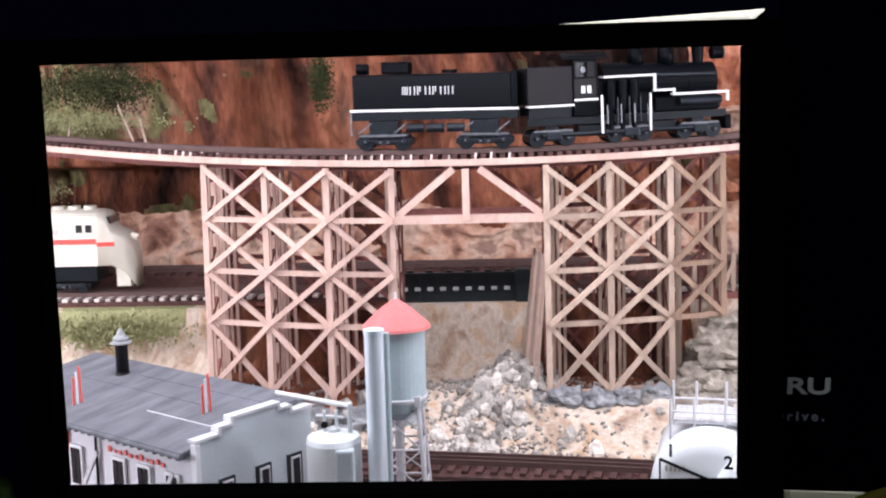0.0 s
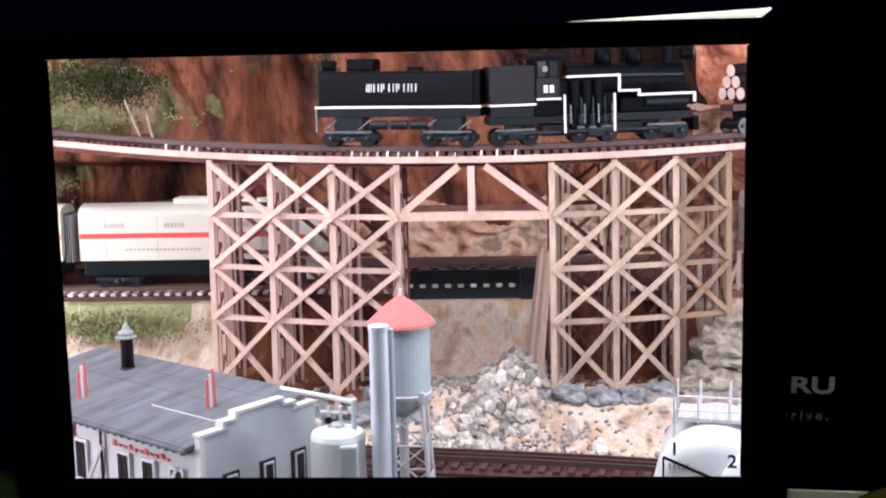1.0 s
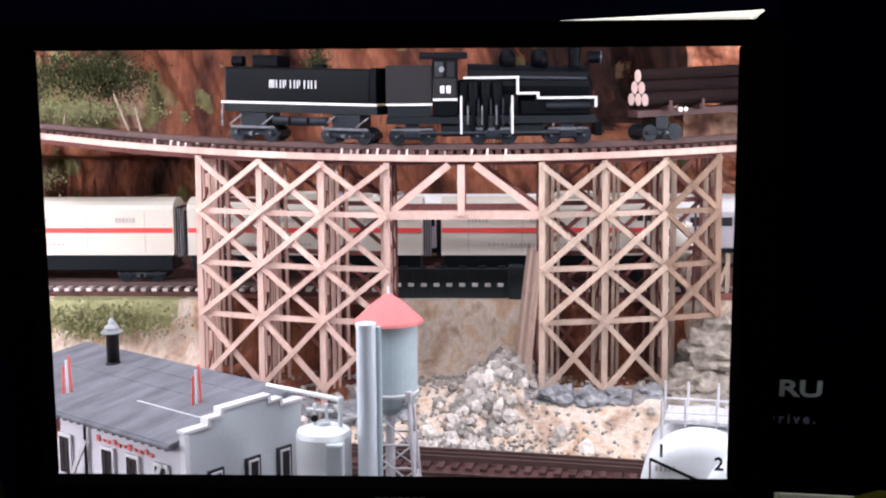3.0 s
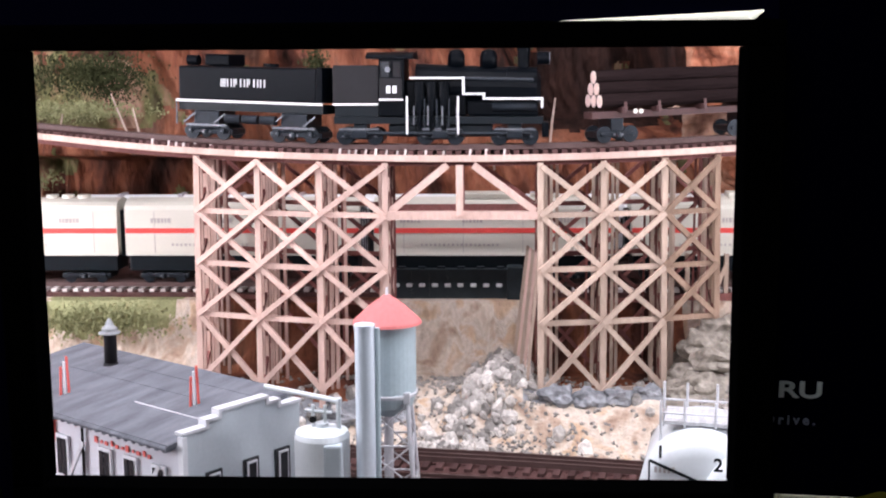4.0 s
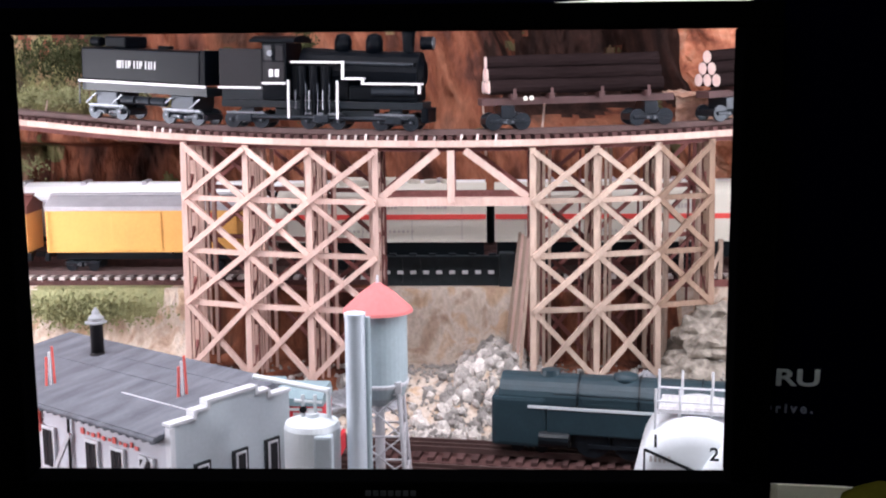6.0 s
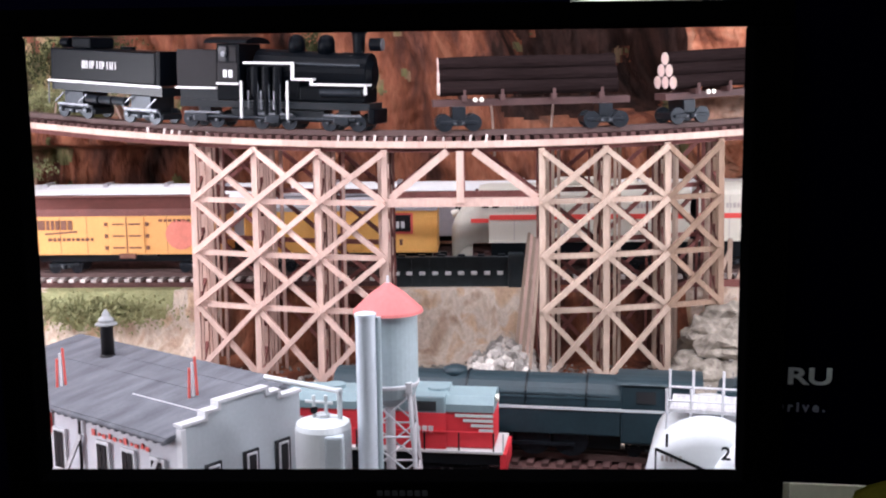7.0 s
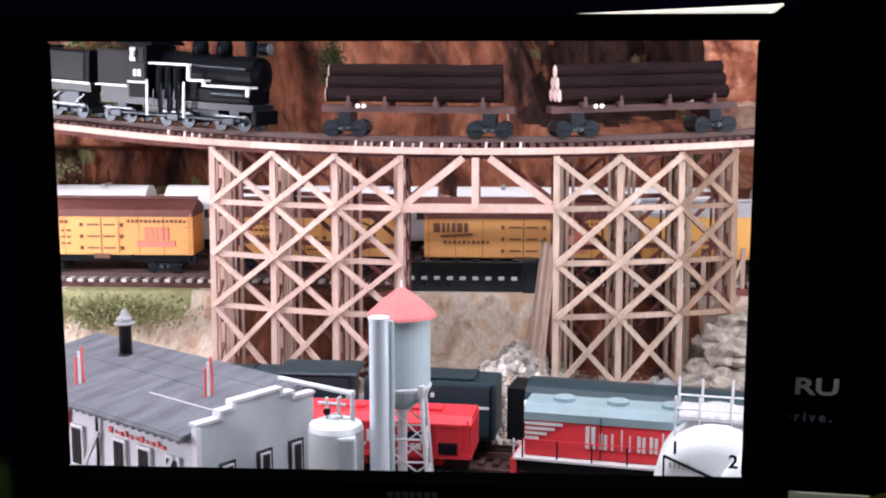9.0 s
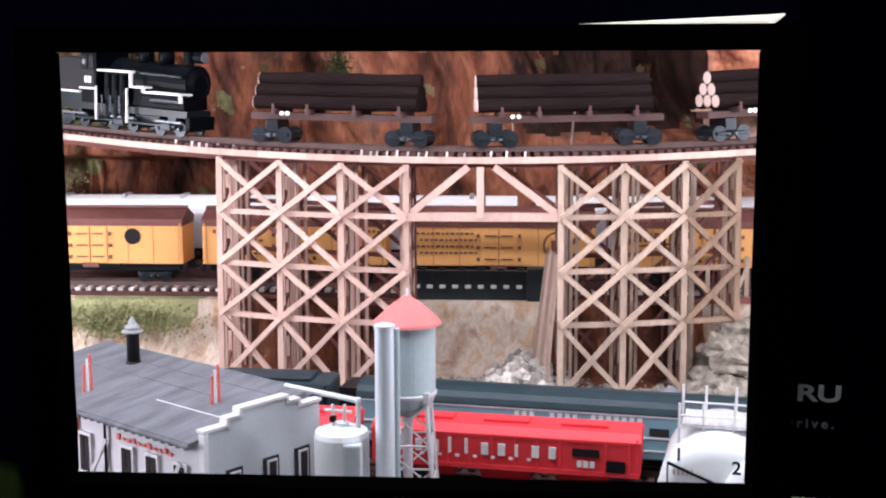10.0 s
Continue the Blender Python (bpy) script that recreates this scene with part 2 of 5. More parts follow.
def add_beam(bm, p0, p1, w, h, up=(0, 0, 1)):
    p0, p1 = Vector(p0), Vector(p1)
    d = (p1 - p0).normalized()
    side = d.cross(Vector(up))
    if side.length < 1e-4:
        side = Vector((1, 0, 0))
    side.normalize()
    top = side.cross(d)
    vs = [bm.verts.new(p + side * w / 2 * a + top * h / 2 * b) for p in (p0, p1) for a, b in ((-1, -1), (1, -1), (1, 1), (-1, 1))]
    for q in ((0, 1, 2, 3), (7, 6, 5, 4), (0, 4, 5, 1), (1, 5, 6, 2), (2, 6, 7, 3), (3, 7, 4, 0)):
        bm.faces.new([vs[i] for i in q])
    return bm


def beam(p0, p1, w, h, up=(0, 0, 1)):
    return add_beam(bmesh.new(), p0, p1, w, h, up)


def prism(profile, x0, x1, taper=None):
    """A (y, z) profile drawn out along x; taper(x_end, y, z) may move the end's points."""
    bm = bmesh.new()
    rings = [[bm.verts.new((x, y, z)) for y, z in profile] for x in (x0, x1)]
    n = len(profile)
    for i in range(n):
        bm.faces.new((rings[0][i], rings[0][(i + 1) % n], rings[1][(i + 1) % n], rings[1][i]))
    bm.faces.new(rings[0])
    bm.faces.new(rings[1])
    return bm


def lathe(profile, seg=28, centre=(0, 0, 0)):
    """A (radius, z) profile turned about z."""
    bm = bmesh.new()
    rings = []
    for r, z in profile:
        rings.append([bm.verts.new((centre[0] + r * math.cos(a), centre[1] + r * math.sin(a), centre[2] + z))
                      for a in (2 * math.pi * k / seg for k in range(seg))])
    for a, b in zip(rings, rings[1:]):
        for k in range(seg):
            bm.faces.new((a[k], a[(k + 1) % seg], b[(k + 1) % seg], b[k]))
    bm.faces.new(rings[0])
    bm.faces.new(rings[-1])
    return bm


def sweep(points, w, h):
    """One unbroken bar of width w (level) and height h along a line of points."""
    bm = bmesh.new()
    rings = []
    for i, p in enumerate(points):
        a, b = Vector(points[max(i - 1, 0)]), Vector(points[min(i + 1, len(points) - 1)])
        d = (b - a).normalized()
        side = d.cross(Vector((0, 0, 1))).normalized()
        top = side.cross(d)
        rings.append([bm.verts.new(Vector(p) + side * w / 2 * s + top * h / 2 * t) for s, t in ((-1, -1), (1, -1), (1, 1), (-1, 1))])
    for a, b in zip(rings, rings[1:]):
        for k in range(4):
            bm.faces.new((a[k], a[(k + 1) % 4], b[(k + 1) % 4], b[k]))
    bm.faces.new(rings[0])
    bm.faces.new(rings[-1])
    return bm


def text(name, body, size, m, material, parent, spread=1.0):
    cu = bpy.data.curves.new(name, "FONT")
    cu.body, cu.size, cu.extrude, cu.space_character, cu.offset = body, size, 0.0006, spread, size * 0.022
    cu.materials.append(material)
    ob = new(name, cu)
    ob.parent = parent
    ob.matrix_local = m
    return ob


# ---- the dark room and the television ----
def wall_with_opening(name, material, y0, y1, x0, x1, z0, z1, ox0, ox1, oz0, oz1):
    bm = bmesh.new()
    for lo, hi in (((x0, y0, z0), (ox0, y1, z1)), ((ox1, y0, z0), (x1, y1, z1)), ((ox0, y0, z0), (ox1, y1, oz0)), ((ox0, y0, oz1), (ox1, y1, z1))):
        add_box(bm, lo, hi)
    return tagged(part(name, bm, material), "dark wall behind the television", "wall", kind="structure")


wall_with_opening("wall_north", WALL_DARK, 0.030, 0.055, -5.0, 5.0, 0.0, 2.4, -0.372, 0.366, 0.757, 1.238)
# unseen white panels, added to bounce light back onto the model railway
tagged(wall_with_opening("wall_fascia", LAYOUT_WALL, 0.058, 0.066, -2.2, 2.2, 0.645, 2.35, -0.385, 0.380, 0.745, 1.250), "unseen white bounce panel added around the opening")
tagged(part("layout_ceiling", box((-4.99, 0.07, 2.36), (4.99, 1.74, 2.395)), LAYOUT_WALL), "unseen white bounce panel added above the model railway", "ceiling", kind="structure")
for nm, lo, hi in (("wall_south", (-5.0, -3.1, 0), (5.0, -3.0, 2.4)), ("wall_west", (-5.1, -3.1, 0), (-5.0, 1.9, 2.4)), ("wall_east", (5.0, -3.1, 0), (5.1, 1.9, 2.4))):
    tagged(part(nm, box(lo, hi), WALL_DARK), "plain dark room wall", "wall", kind="structure")
tagged(part("floor", box((-5.1, -3.1, -0.05), (5.1, 1.9, 0.0)), WALL_DARK), "plain dark floor of the room", "floor", kind="structure")
tagged(part("ceiling", box((-5.1, -3.1, 2.4), (5.1, 1.9, 2.45)), WALL_DARK), "plain dark ceiling of the room", "ceiling", kind="structure")
tagged(part("wall_layout", box((-5.0, 1.75, 0), (5.0, 1.80, 2.4)), LAYOUT_WALL), "plain wall behind the model railway", "wall", kind="structure")


def television():
    tv = thing("television", "black flat television with a wide glossy bezel", "television")
    inner, outer = (-0.3580, 0.3525, 0.7735, 1.2212), (-0.391, 0.391, 0.735, 1.246)
    for nm, lo, hi in (("bezel_top", (outer[0], -0.012, inner[3]), (outer[1], 0.028, outer[3])),
                       ("bezel_bottom", (outer[0], -0.012, outer[2]), (outer[1], 0.028, inner[2])),
                       ("bezel_side", (outer[0], -0.0118, inner[2]), (inner[0], 0.028, inner[3])),
                       ("bezel_side", (inner[1], -0.0118, inner[2]), (outer[1], 0.028, inner[3]))):
        part(nm, box(lo, hi, 0.003), BLACK_PLASTIC, tv)
    logo = bmesh.new()
    for k in range(7):
        add_box(logo, (-0.013 + k * 0.0076, -0.0135, 0.7585), (-0.0075 + k * 0.0076, -0.0118, 0.7640))
    part("maker_badge", logo, LOGO, tv, "small silver badge of plain bars")
    part("stand", box((-0.12, -0.03, 0.715), (0.12, 0.028, 0.735), 0.004), BLACK_PLASTIC, tv)
    part("foot", box((-0.22, -0.12, 0.700), (0.22, 0.028, 0.715), 0.004), BLACK_PLASTIC, tv)
    return tv


television()
side = thing("sideboard", "black sideboard under the television", "sideboard")
part("top", box((-0.8, -0.30, 0.675), (0.8, 0.028, 0.700), 0.003), BLACK_PLASTIC, side)
for k in range(4):
    part("door", box((-0.795 + k * 0.4, -0.295, 0.06), (-0.405 + k * 0.4, 0.028, 0.674), 0.003), BLACK_PLASTIC, side)
part("plinth", box((-0.78, -0.26, 0.0), (0.78, 0.02, 0.059)), BLACK_PLASTIC, side)

poster = thing("poster", "black poster with pale grey lettering on the wall", "poster")
part("sheet", box((0.392, 0.024, 0.760), (1.02, 0.0285, 1.50)), POSTER, poster)
text("headline", "RU", 0.0240, pose(0.4015, 0.0235, 0.8645, 90, 1.5), POSTER_INK, poster, 0.98).scale = (1.50, 1, 1)
text("subline", "Drive.", 0.0140, pose(0.3895, 0.0235, 0.8360, 90, 1.5), POSTER_INK_DIM, poster, 1.5)

# no fitting here: a glowing taper shaped like the reflected streak of light
lamp = thing("strip_light", "slim white glowing taper standing in for a reflected streak", "light")
part("tube", cyl((0.165, 0.026, 1.2466), (0.362, 0.026, 1.2505), 0.0005, 0.0054, 16), STREAK_GLOW, lamp, "glowing white taper", True)
part("end_cap", cyl((0.362, 0.026, 1.2505), (0.376, 0.026, 1.2560), 0.0056, 0.001, 16), STREAK_GLOW, lamp)

notice = thing("notice_card", "cream folded card standing on the sideboard", "card")
part("front_leaf", beam((0.398, -0.012, 0.7362), (0.475, -0.012, 0.7330), 0.004, 0.072), CARD, notice)
part("back_leaf", beam((0.398, 0.012, 0.7330), (0.475, 0.012, 0.7300), 0.003, 0.062), CARD, notice)

bag = lathe([(0.001, 0), (0.045, 0.002), (0.068, 0.030), (0.060, 0.065), (0.030, 0.082), (0.001, 0.086)], 24, (0.512, -0.05, 0.700))
for v in bag.verts:
    v.co += Vector((1, 1, 0.5)) * 0.008 * noise.noise(v.co * 25)
tagged(part("cloth_bag", bag, OLIVE, smooth=True), "dim olive cloth bag on the sideboard", "bag")
cushion = lathe([(0.001, 0), (0.050, 0.002), (0.066, 0.040), (0.055, 0.085), (0.025, 0.105), (0.001, 0.110)], 24, (-0.462, -0.03, 0.700))
for v in cushion.verts:
    v.co += Vector((1, 1, 0.5)) * 0.008 * noise.noise(v.co * 25)
tagged(part("cushion", cushion, GREEN_CLOTH, smooth=True), "dark green cushion standing beside the television", "cushion")


# ---- the ground of the model railway ----
DECK_X, DECK_Y = 0.0574, 0.55


def arc_y(x):
    """Front edge of the curved trestle deck."""
    d = abs(x - DECK_X)
    return DECK_Y + (0.5 * d * d if d < 0.65 else 0.21125 + 0.4 * (d - 0.65))


def deck_z(x):
    """Top of the deck's front beam."""
    return 1.0805 + 0.046 * min(abs(x - DECK_X), 0.8) ** 2


def yard_y(x):
    """Centre line of the front yard track."""
    c = max(-0.5, min(0.6, x))
    return 0.318 - 0.13 * c - 0.12 * c * c + (x - c) * (-0.13 - 0.24 * c) * 0.3


def smooth(a, b, v):
    k = max(0.0, min(1.0, (v - a) / (b - a)))
    return k * k * (3 - 2 * k)


def ground_z(x, y):
    back = yard_y(x) + 0.150
    z = 0.656
    rough = noise.noise(Vector((x * 9, y * 9, 0.3))) * 0.5 + noise.noise(Vector((x * 28, y * 28, 2.0))) * 0.3
    a = smooth(back, back + 0.13, y)
    z += 0.062 * a
    face = 0.690 + 0.012 * noise.noise(Vector((x * 6, 0, 5)))
    b = smooth(face, face + 0.075, y)
    z += 0.104 * b
    z += 0.034 * math.exp(-((x - 0.125) / 0.045) ** 2) * smooth(0.4, 1.0, a) * (1 - b)
    edge = smooth(0.01, 0.25, a) * (1 - smooth(0.97, 1.0, b))
    z += 0.016 * rough * edge
    # craggy broken rock on the steep face
    crag = abs(noise.noise(Vector((x * 26, y * 8, 3.1)))) + 0.5 * abs(noise.noise(Vector((x * 70, y * 30, 6.4))))
    z -= 0.050 * crag * smooth(0.05, 0.4, b) * (1 - smooth(0.90, 1.0, b))
    # grey outcrop under the far end of the trestle
    z += 0.085 * smooth(0.36, 0.46, x) * smooth(0.52, 0.62, y) * (1 - b)
    return z


def sheet(name, fn, us, vs, material, label, category, kind="structure", slots=None, pick=None):
    verts = [fn(u, v) for v in vs for u in us]
    n = len(us)
    faces = [(j * n + i, j * n + i + 1, (j + 1) * n + i + 1, (j + 1) * n + i) for j in range(len(vs) - 1) for i in range(n - 1)]
    me = bpy.data.meshes.new(name)
    me.from_pydata(verts, [], faces)
    me.materials.append(material)
    for s in slots or ():
        me.materials.append(s)
    if pick:
        for f in me.polygons:
            f.material_index = pick(f.center)
    for f in me.polygons:
        f.use_smooth = True
    return tagged(new(name, me), label, category, kind=kind)


def ground_slot(c):
    x, y = c.x, c.y
    nz = noise.noise(Vector((x * 11, y * 11, 1.0))) + 0.6 * noise.noise(Vector((x * 34, y * 34, 4.0)))
    if y < yard_y(x) + 0.155:
        return 1
    if ((x + 0.535) / 0.125) ** 2 + ((c.z - 0.803) / 0.034) ** 2 + 0.9 * nz < 1.0 and y > 0.62:
        return 2
    if x > 0.36 and y < 0.70:
        return 5
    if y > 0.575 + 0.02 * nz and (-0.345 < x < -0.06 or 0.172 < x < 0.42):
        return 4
    if 0.535 < y < 0.60 and (x < -0.02 or 0.15 < x < 0.36) and nz > -0.45:
        return 3
    return 0


us = np.concatenate([np.linspace(-4.5, -1.25, 14)[:-1], np.linspace(-1.25, 1.05, 260), np.linspace(1.05, 4.5, 14)[1:]])
vs = np.linspace(0.03, 1.12, 170)
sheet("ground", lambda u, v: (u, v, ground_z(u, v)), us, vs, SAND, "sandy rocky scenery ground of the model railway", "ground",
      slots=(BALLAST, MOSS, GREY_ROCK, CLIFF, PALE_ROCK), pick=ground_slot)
tagged(part("layout_table", box((-4.95, 0.06, 0.0), (4.95, 1.74, 0.640)), LAYOUT_WALL), "plain table base under the model railway", "table", kind="structure")


def cliff_point(u, v):
    """v is the height; the rock leans back and is cut by upright gullies."""
    k = u + 0.35 * (v - 1.0)
    gully = noise.noise(Vector((k * 5.5, 0.4, v * 1.2))) * 0.085 + abs(noise.noise(Vector((k * 13, 3.0, v * 2.2)))) * 0.075
    fine = abs(noise.noise(Vector((k * 38, 8, v * 8)))) * 0.030 + noise.noise(Vector((u * 90, 1, v * 45))) * 0.008
    y = 1.09 + 0.20 * (v - 0.80) + gully + fine
    y += 0.26 * smooth(0.20, 0.26, k) * (1 - smooth(0.50, 0.56, k)) * smooth(1.06, 1.12, v)
    ledge = 0.06 * smooth(1.03, 1.05, v) * (1 - smooth(-0.40, -0.34, u))
    return (u + 0.02 * noise.noise(Vector((u * 8, v * 8, 2))), y - ledge * 2.2, v)


def cliff_slot(c):
    nz = noise.noise(Vector((c.x * 9, c.z * 9, 7.0))) + 0.7 * noise.noise(Vector((c.x * 30, c.z * 26, 3.0)))
    if c.x < -0.42 and c.z > 1.10 and nz + 0.9 * smooth(1.30, 1.12, c.z) - 0.9 * smooth(-0.62, -0.42, c.x) > 0.25:
        return 1
    # recess behind the upper track, painted dark as its shade
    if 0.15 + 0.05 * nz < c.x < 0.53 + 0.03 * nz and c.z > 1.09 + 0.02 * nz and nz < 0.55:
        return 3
    if c.x < -0.72 and 0.95 < c.z < 1.06 and nz > -0.1:
        return 1
    if nz > 0.62:
        return 2
    return 0


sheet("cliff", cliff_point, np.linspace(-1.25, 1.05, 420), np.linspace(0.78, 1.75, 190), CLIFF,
      "reddish brown model cliff with upright gullies", "cliff", slots=(UPPER_SLOPE, UPPER_SLOPE, SHADED_ROCK), pick=cliff_slot)


# ---- the curved timber trestle ----
def trestle():
    t = thing("trestle_bridge", "curved pinkish timber trestle railway bridge", "bridge")
    posts = (-0.348, -0.247, -0.149, -0.050, 0.178, 0.271, 0.364, 0.447)
    rows = (1.073, 0.990, 0.909, 0.828, 0.715)
    foot = lambda x: ground_z(x, arc_y(x)) - 0.012

    def node(i, z, back=0.0):
        x = posts[i] * (1 + 0.010 * (1.075 - z) / 0.35)
        y = arc_y(posts[i]) + back
        return Vector((x, y, z))

    top = lambda i: deck_z(posts[i]) - 0.014
    for i, x in enumerate(posts):
        mats = TIMBER if i < 4 else TIMBER_TAN if i < 7 else TIMBER_BROWN
        base = foot(x)
        for k, back in enumerate((0.0, 0.026, 0.052, 0.080, 0.112, 0.145)):
            splay = (-0.022, -0.012, -0.004, 0.004, 0.012, 0.022)[k]
            wide = (0.0088, 0.0048, 0.0056, 0.0046, 0.0046, 0.0060)[k]
            p0, p1 = node(i, top(i), back), node(i, base, back)
            p1.y += splay * 0.3
            # back rows take the darker timber, colouring in the shade inside the tower
            part("post", beam(p1, p0, wide, wide, (0, 1, 0)), TIMBER_RUST_SHADE if k in (3, 5) else mats, t)
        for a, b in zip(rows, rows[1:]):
            part("cross_brace", beam(node(i, a, 0.004), node(i, max(b, base), 0.142), 0.005, 0.006), TIMBER_RUST_SHADE, t)
            part("cross_brace", beam(node(i, a, 0.142), node(i, max(b, base), 0.004), 0.005, 0.006), TIMBER_RUST_SHADE, t)
    # thinner inner posts between the bents
    for i in (0, 1, 2, 4, 5, 6):
        for f, backs in ((0.10, (0.050,)), (0.19, (0.035, 0.120)), (0.30, (0.065,)), (0.88, (0.045,))):
            x = posts[i] + f * (posts[i + 1] - posts[i])
            for back in backs:
                y = arc_y(x) + back
                # deepest inner posts coloured dark as shaded gaps
                part("inner_post", beam((x * 1.006, y, ground_z(x, y) - 0.004), (x, y, deck_z(x) - 0.014), 0.0046, 0.0046, (0, 1, 0)), TIMBER_RUST_SHADE if back > 0.10 else (TIMBER if i < 4 else TIMBER_TAN), t)
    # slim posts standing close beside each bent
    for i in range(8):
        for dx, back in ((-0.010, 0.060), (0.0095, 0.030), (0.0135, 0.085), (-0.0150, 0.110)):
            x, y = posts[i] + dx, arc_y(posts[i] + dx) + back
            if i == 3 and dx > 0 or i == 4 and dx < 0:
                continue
            part("slim_post", beam((x, y, ground_z(x, y) - 0.004), (x, y, deck_z(x) - 0.014), 0.0034, 0.0034, (0, 1, 0)), (TIMBER if i < 4 else TIMBER_TAN) if back < 0.1 else TIMBER_RUST_SHADE, t)
    off = Vector((0, -0.0075, 0))
    for group in ((0, 1, 2, 3), (4, 5, 6, 7)):
        mats = TIMBER if group[0] == 0 else TIMBER_TAN
        for i, j in zip(group, group[1:]):
            za = [top(i) - 0.004] + list(rows[1:])
            zb = [top(j) - 0.004] + list(rows[1:])
            last = 4 if j < 7 else 3
            mats = TIMBER if i < 4 else TIMBER_TAN if j < 7 else TIMBER_BROWN
            for r in range(4):
                if r >= last:
                    continue
                lo = 0.722 if r == 3 else None
                a0, a1, b0, b1 = za[r], lo or za[r + 1], zb[r], lo or zb[r + 1]
                part("brace", beam(node(i, a0) + off, node(j, b1) + off, 0.005, 0.0080), mats, t)
                part("brace", beam(node(i, a1) + off * 1.7, node(j, b0) + off * 1.7, 0.005, 0.0080), mats, t)
                # rear bracing in the darkened timber, shade put into its colour
                part("brace", beam(node(i, a0, 0.142), node(j, b1, 0.142), 0.004, 0.0062), TIMBER_RUST_SHADE, t)
                part("brace", beam(node(i, a1, 0.149), node(j, b0, 0.149), 0.004, 0.0062), TIMBER_RUST_SHADE, t)
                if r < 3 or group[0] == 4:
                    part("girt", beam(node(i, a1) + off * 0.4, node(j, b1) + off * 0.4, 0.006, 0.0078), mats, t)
                    part("girt", beam(node(i, a1, 0.152), node(j, b1, 0.152), 0.006, 0.0070), TIMBER_RUST_SHADE, t)
    # the open span with its king post
    zt, zl = deck_z(0.06) - 0.016, 0.990
    # rear span members darkened in colour as if shaded by the front ones
    for back, m in ((0.0, TIMBER), (0.092, TIMBER_RUST_SHADE)):
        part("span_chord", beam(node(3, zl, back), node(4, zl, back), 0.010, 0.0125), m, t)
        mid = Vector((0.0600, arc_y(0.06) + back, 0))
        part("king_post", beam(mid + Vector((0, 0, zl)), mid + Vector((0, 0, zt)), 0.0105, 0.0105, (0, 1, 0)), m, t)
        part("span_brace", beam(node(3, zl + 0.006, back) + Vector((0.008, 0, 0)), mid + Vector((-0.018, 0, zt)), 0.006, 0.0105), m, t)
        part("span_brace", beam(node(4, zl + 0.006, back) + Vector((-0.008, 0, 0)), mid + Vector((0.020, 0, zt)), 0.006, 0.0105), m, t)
    # splayed legs beside the open span
    for k in range(5):
        y = arc_y(0.17) + 0.012 + k * 0.022
        part("batter_post", beam((0.177 - k * 0.0035, y, 0.930), (0.160 - k * 0.0050, y, ground_z(0.16, y) - 0.004), 0.0046, 0.0046, (0, 1, 0)), TIMBER_TAN if k % 2 == 0 else TIMBER, t)
    # deck: beams, walk planks, ties and rails along the curve
    xs = np.linspace(-1.12, 1.48, 66)
    for a, b in zip(xs, xs[1:]):
        # rear stringer uses the darkened timber too, for shade behind the deck edge
        for back, m, h in ((0.0, TIMBER, 0.0090), (0.105, TIMBER_RUST_SHADE, 0.0125)):
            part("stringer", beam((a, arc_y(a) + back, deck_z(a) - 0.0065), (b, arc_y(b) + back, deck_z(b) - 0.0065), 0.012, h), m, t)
    part("deck_floor", sweep([(a, arc_y(a) + 0.053, deck_z(a) - 0.012) for a in xs], 0.092, 0.012), TIMBER_RUST_SHADE, t, "dark rust coloured deck boards")
    k = 0
    x = -0.90
    while x < 0.68:
        slope = math.atan((arc_y(x + 0.01) - arc_y(x - 0.01)) / 0.02)
        ob = part("tie", box((-0.0040, -0.046, 0), (0.0040, 0.046, 0.009)), TIE, t) if k == 0 else new("tie", first.data)
        if k == 0:
            first = ob
        ob.parent = t
        ob.matrix_local = pose(x, arc_y(x) + 0.052, deck_z(x) - 0.005, 0, 0, math.degrees(slope))
        k += 1
        x += 0.0135
    for back in (0.034, 0.052, 0.070):
        part("rail", sweep([(a, arc_y(a) + back, deck_z(a) + 0.0075) for a in xs], 0.003, 0.007), RAIL, t)
    # small pale guard posts along the front edge
    for x in (-0.428, -0.398, -0.385, -0.372, -0.352, -0.325, -0.118, -0.104, -0.094, -0.079, -0.064, -0.048, -0.032, -0.020, 0.010, 0.036, 0.075, 0.098, 0.125):
        part("guard_post", beam((x, arc_y(x) + 0.006, deck_z(x) - 0.002), (x + 0.001, arc_y(x) + 0.006, deck_z(x) + random.uniform(0.003, 0.007)), 0.0032, 0.004, (0, 1, 0)), TIE_PALE, t)
    return t


trestle()


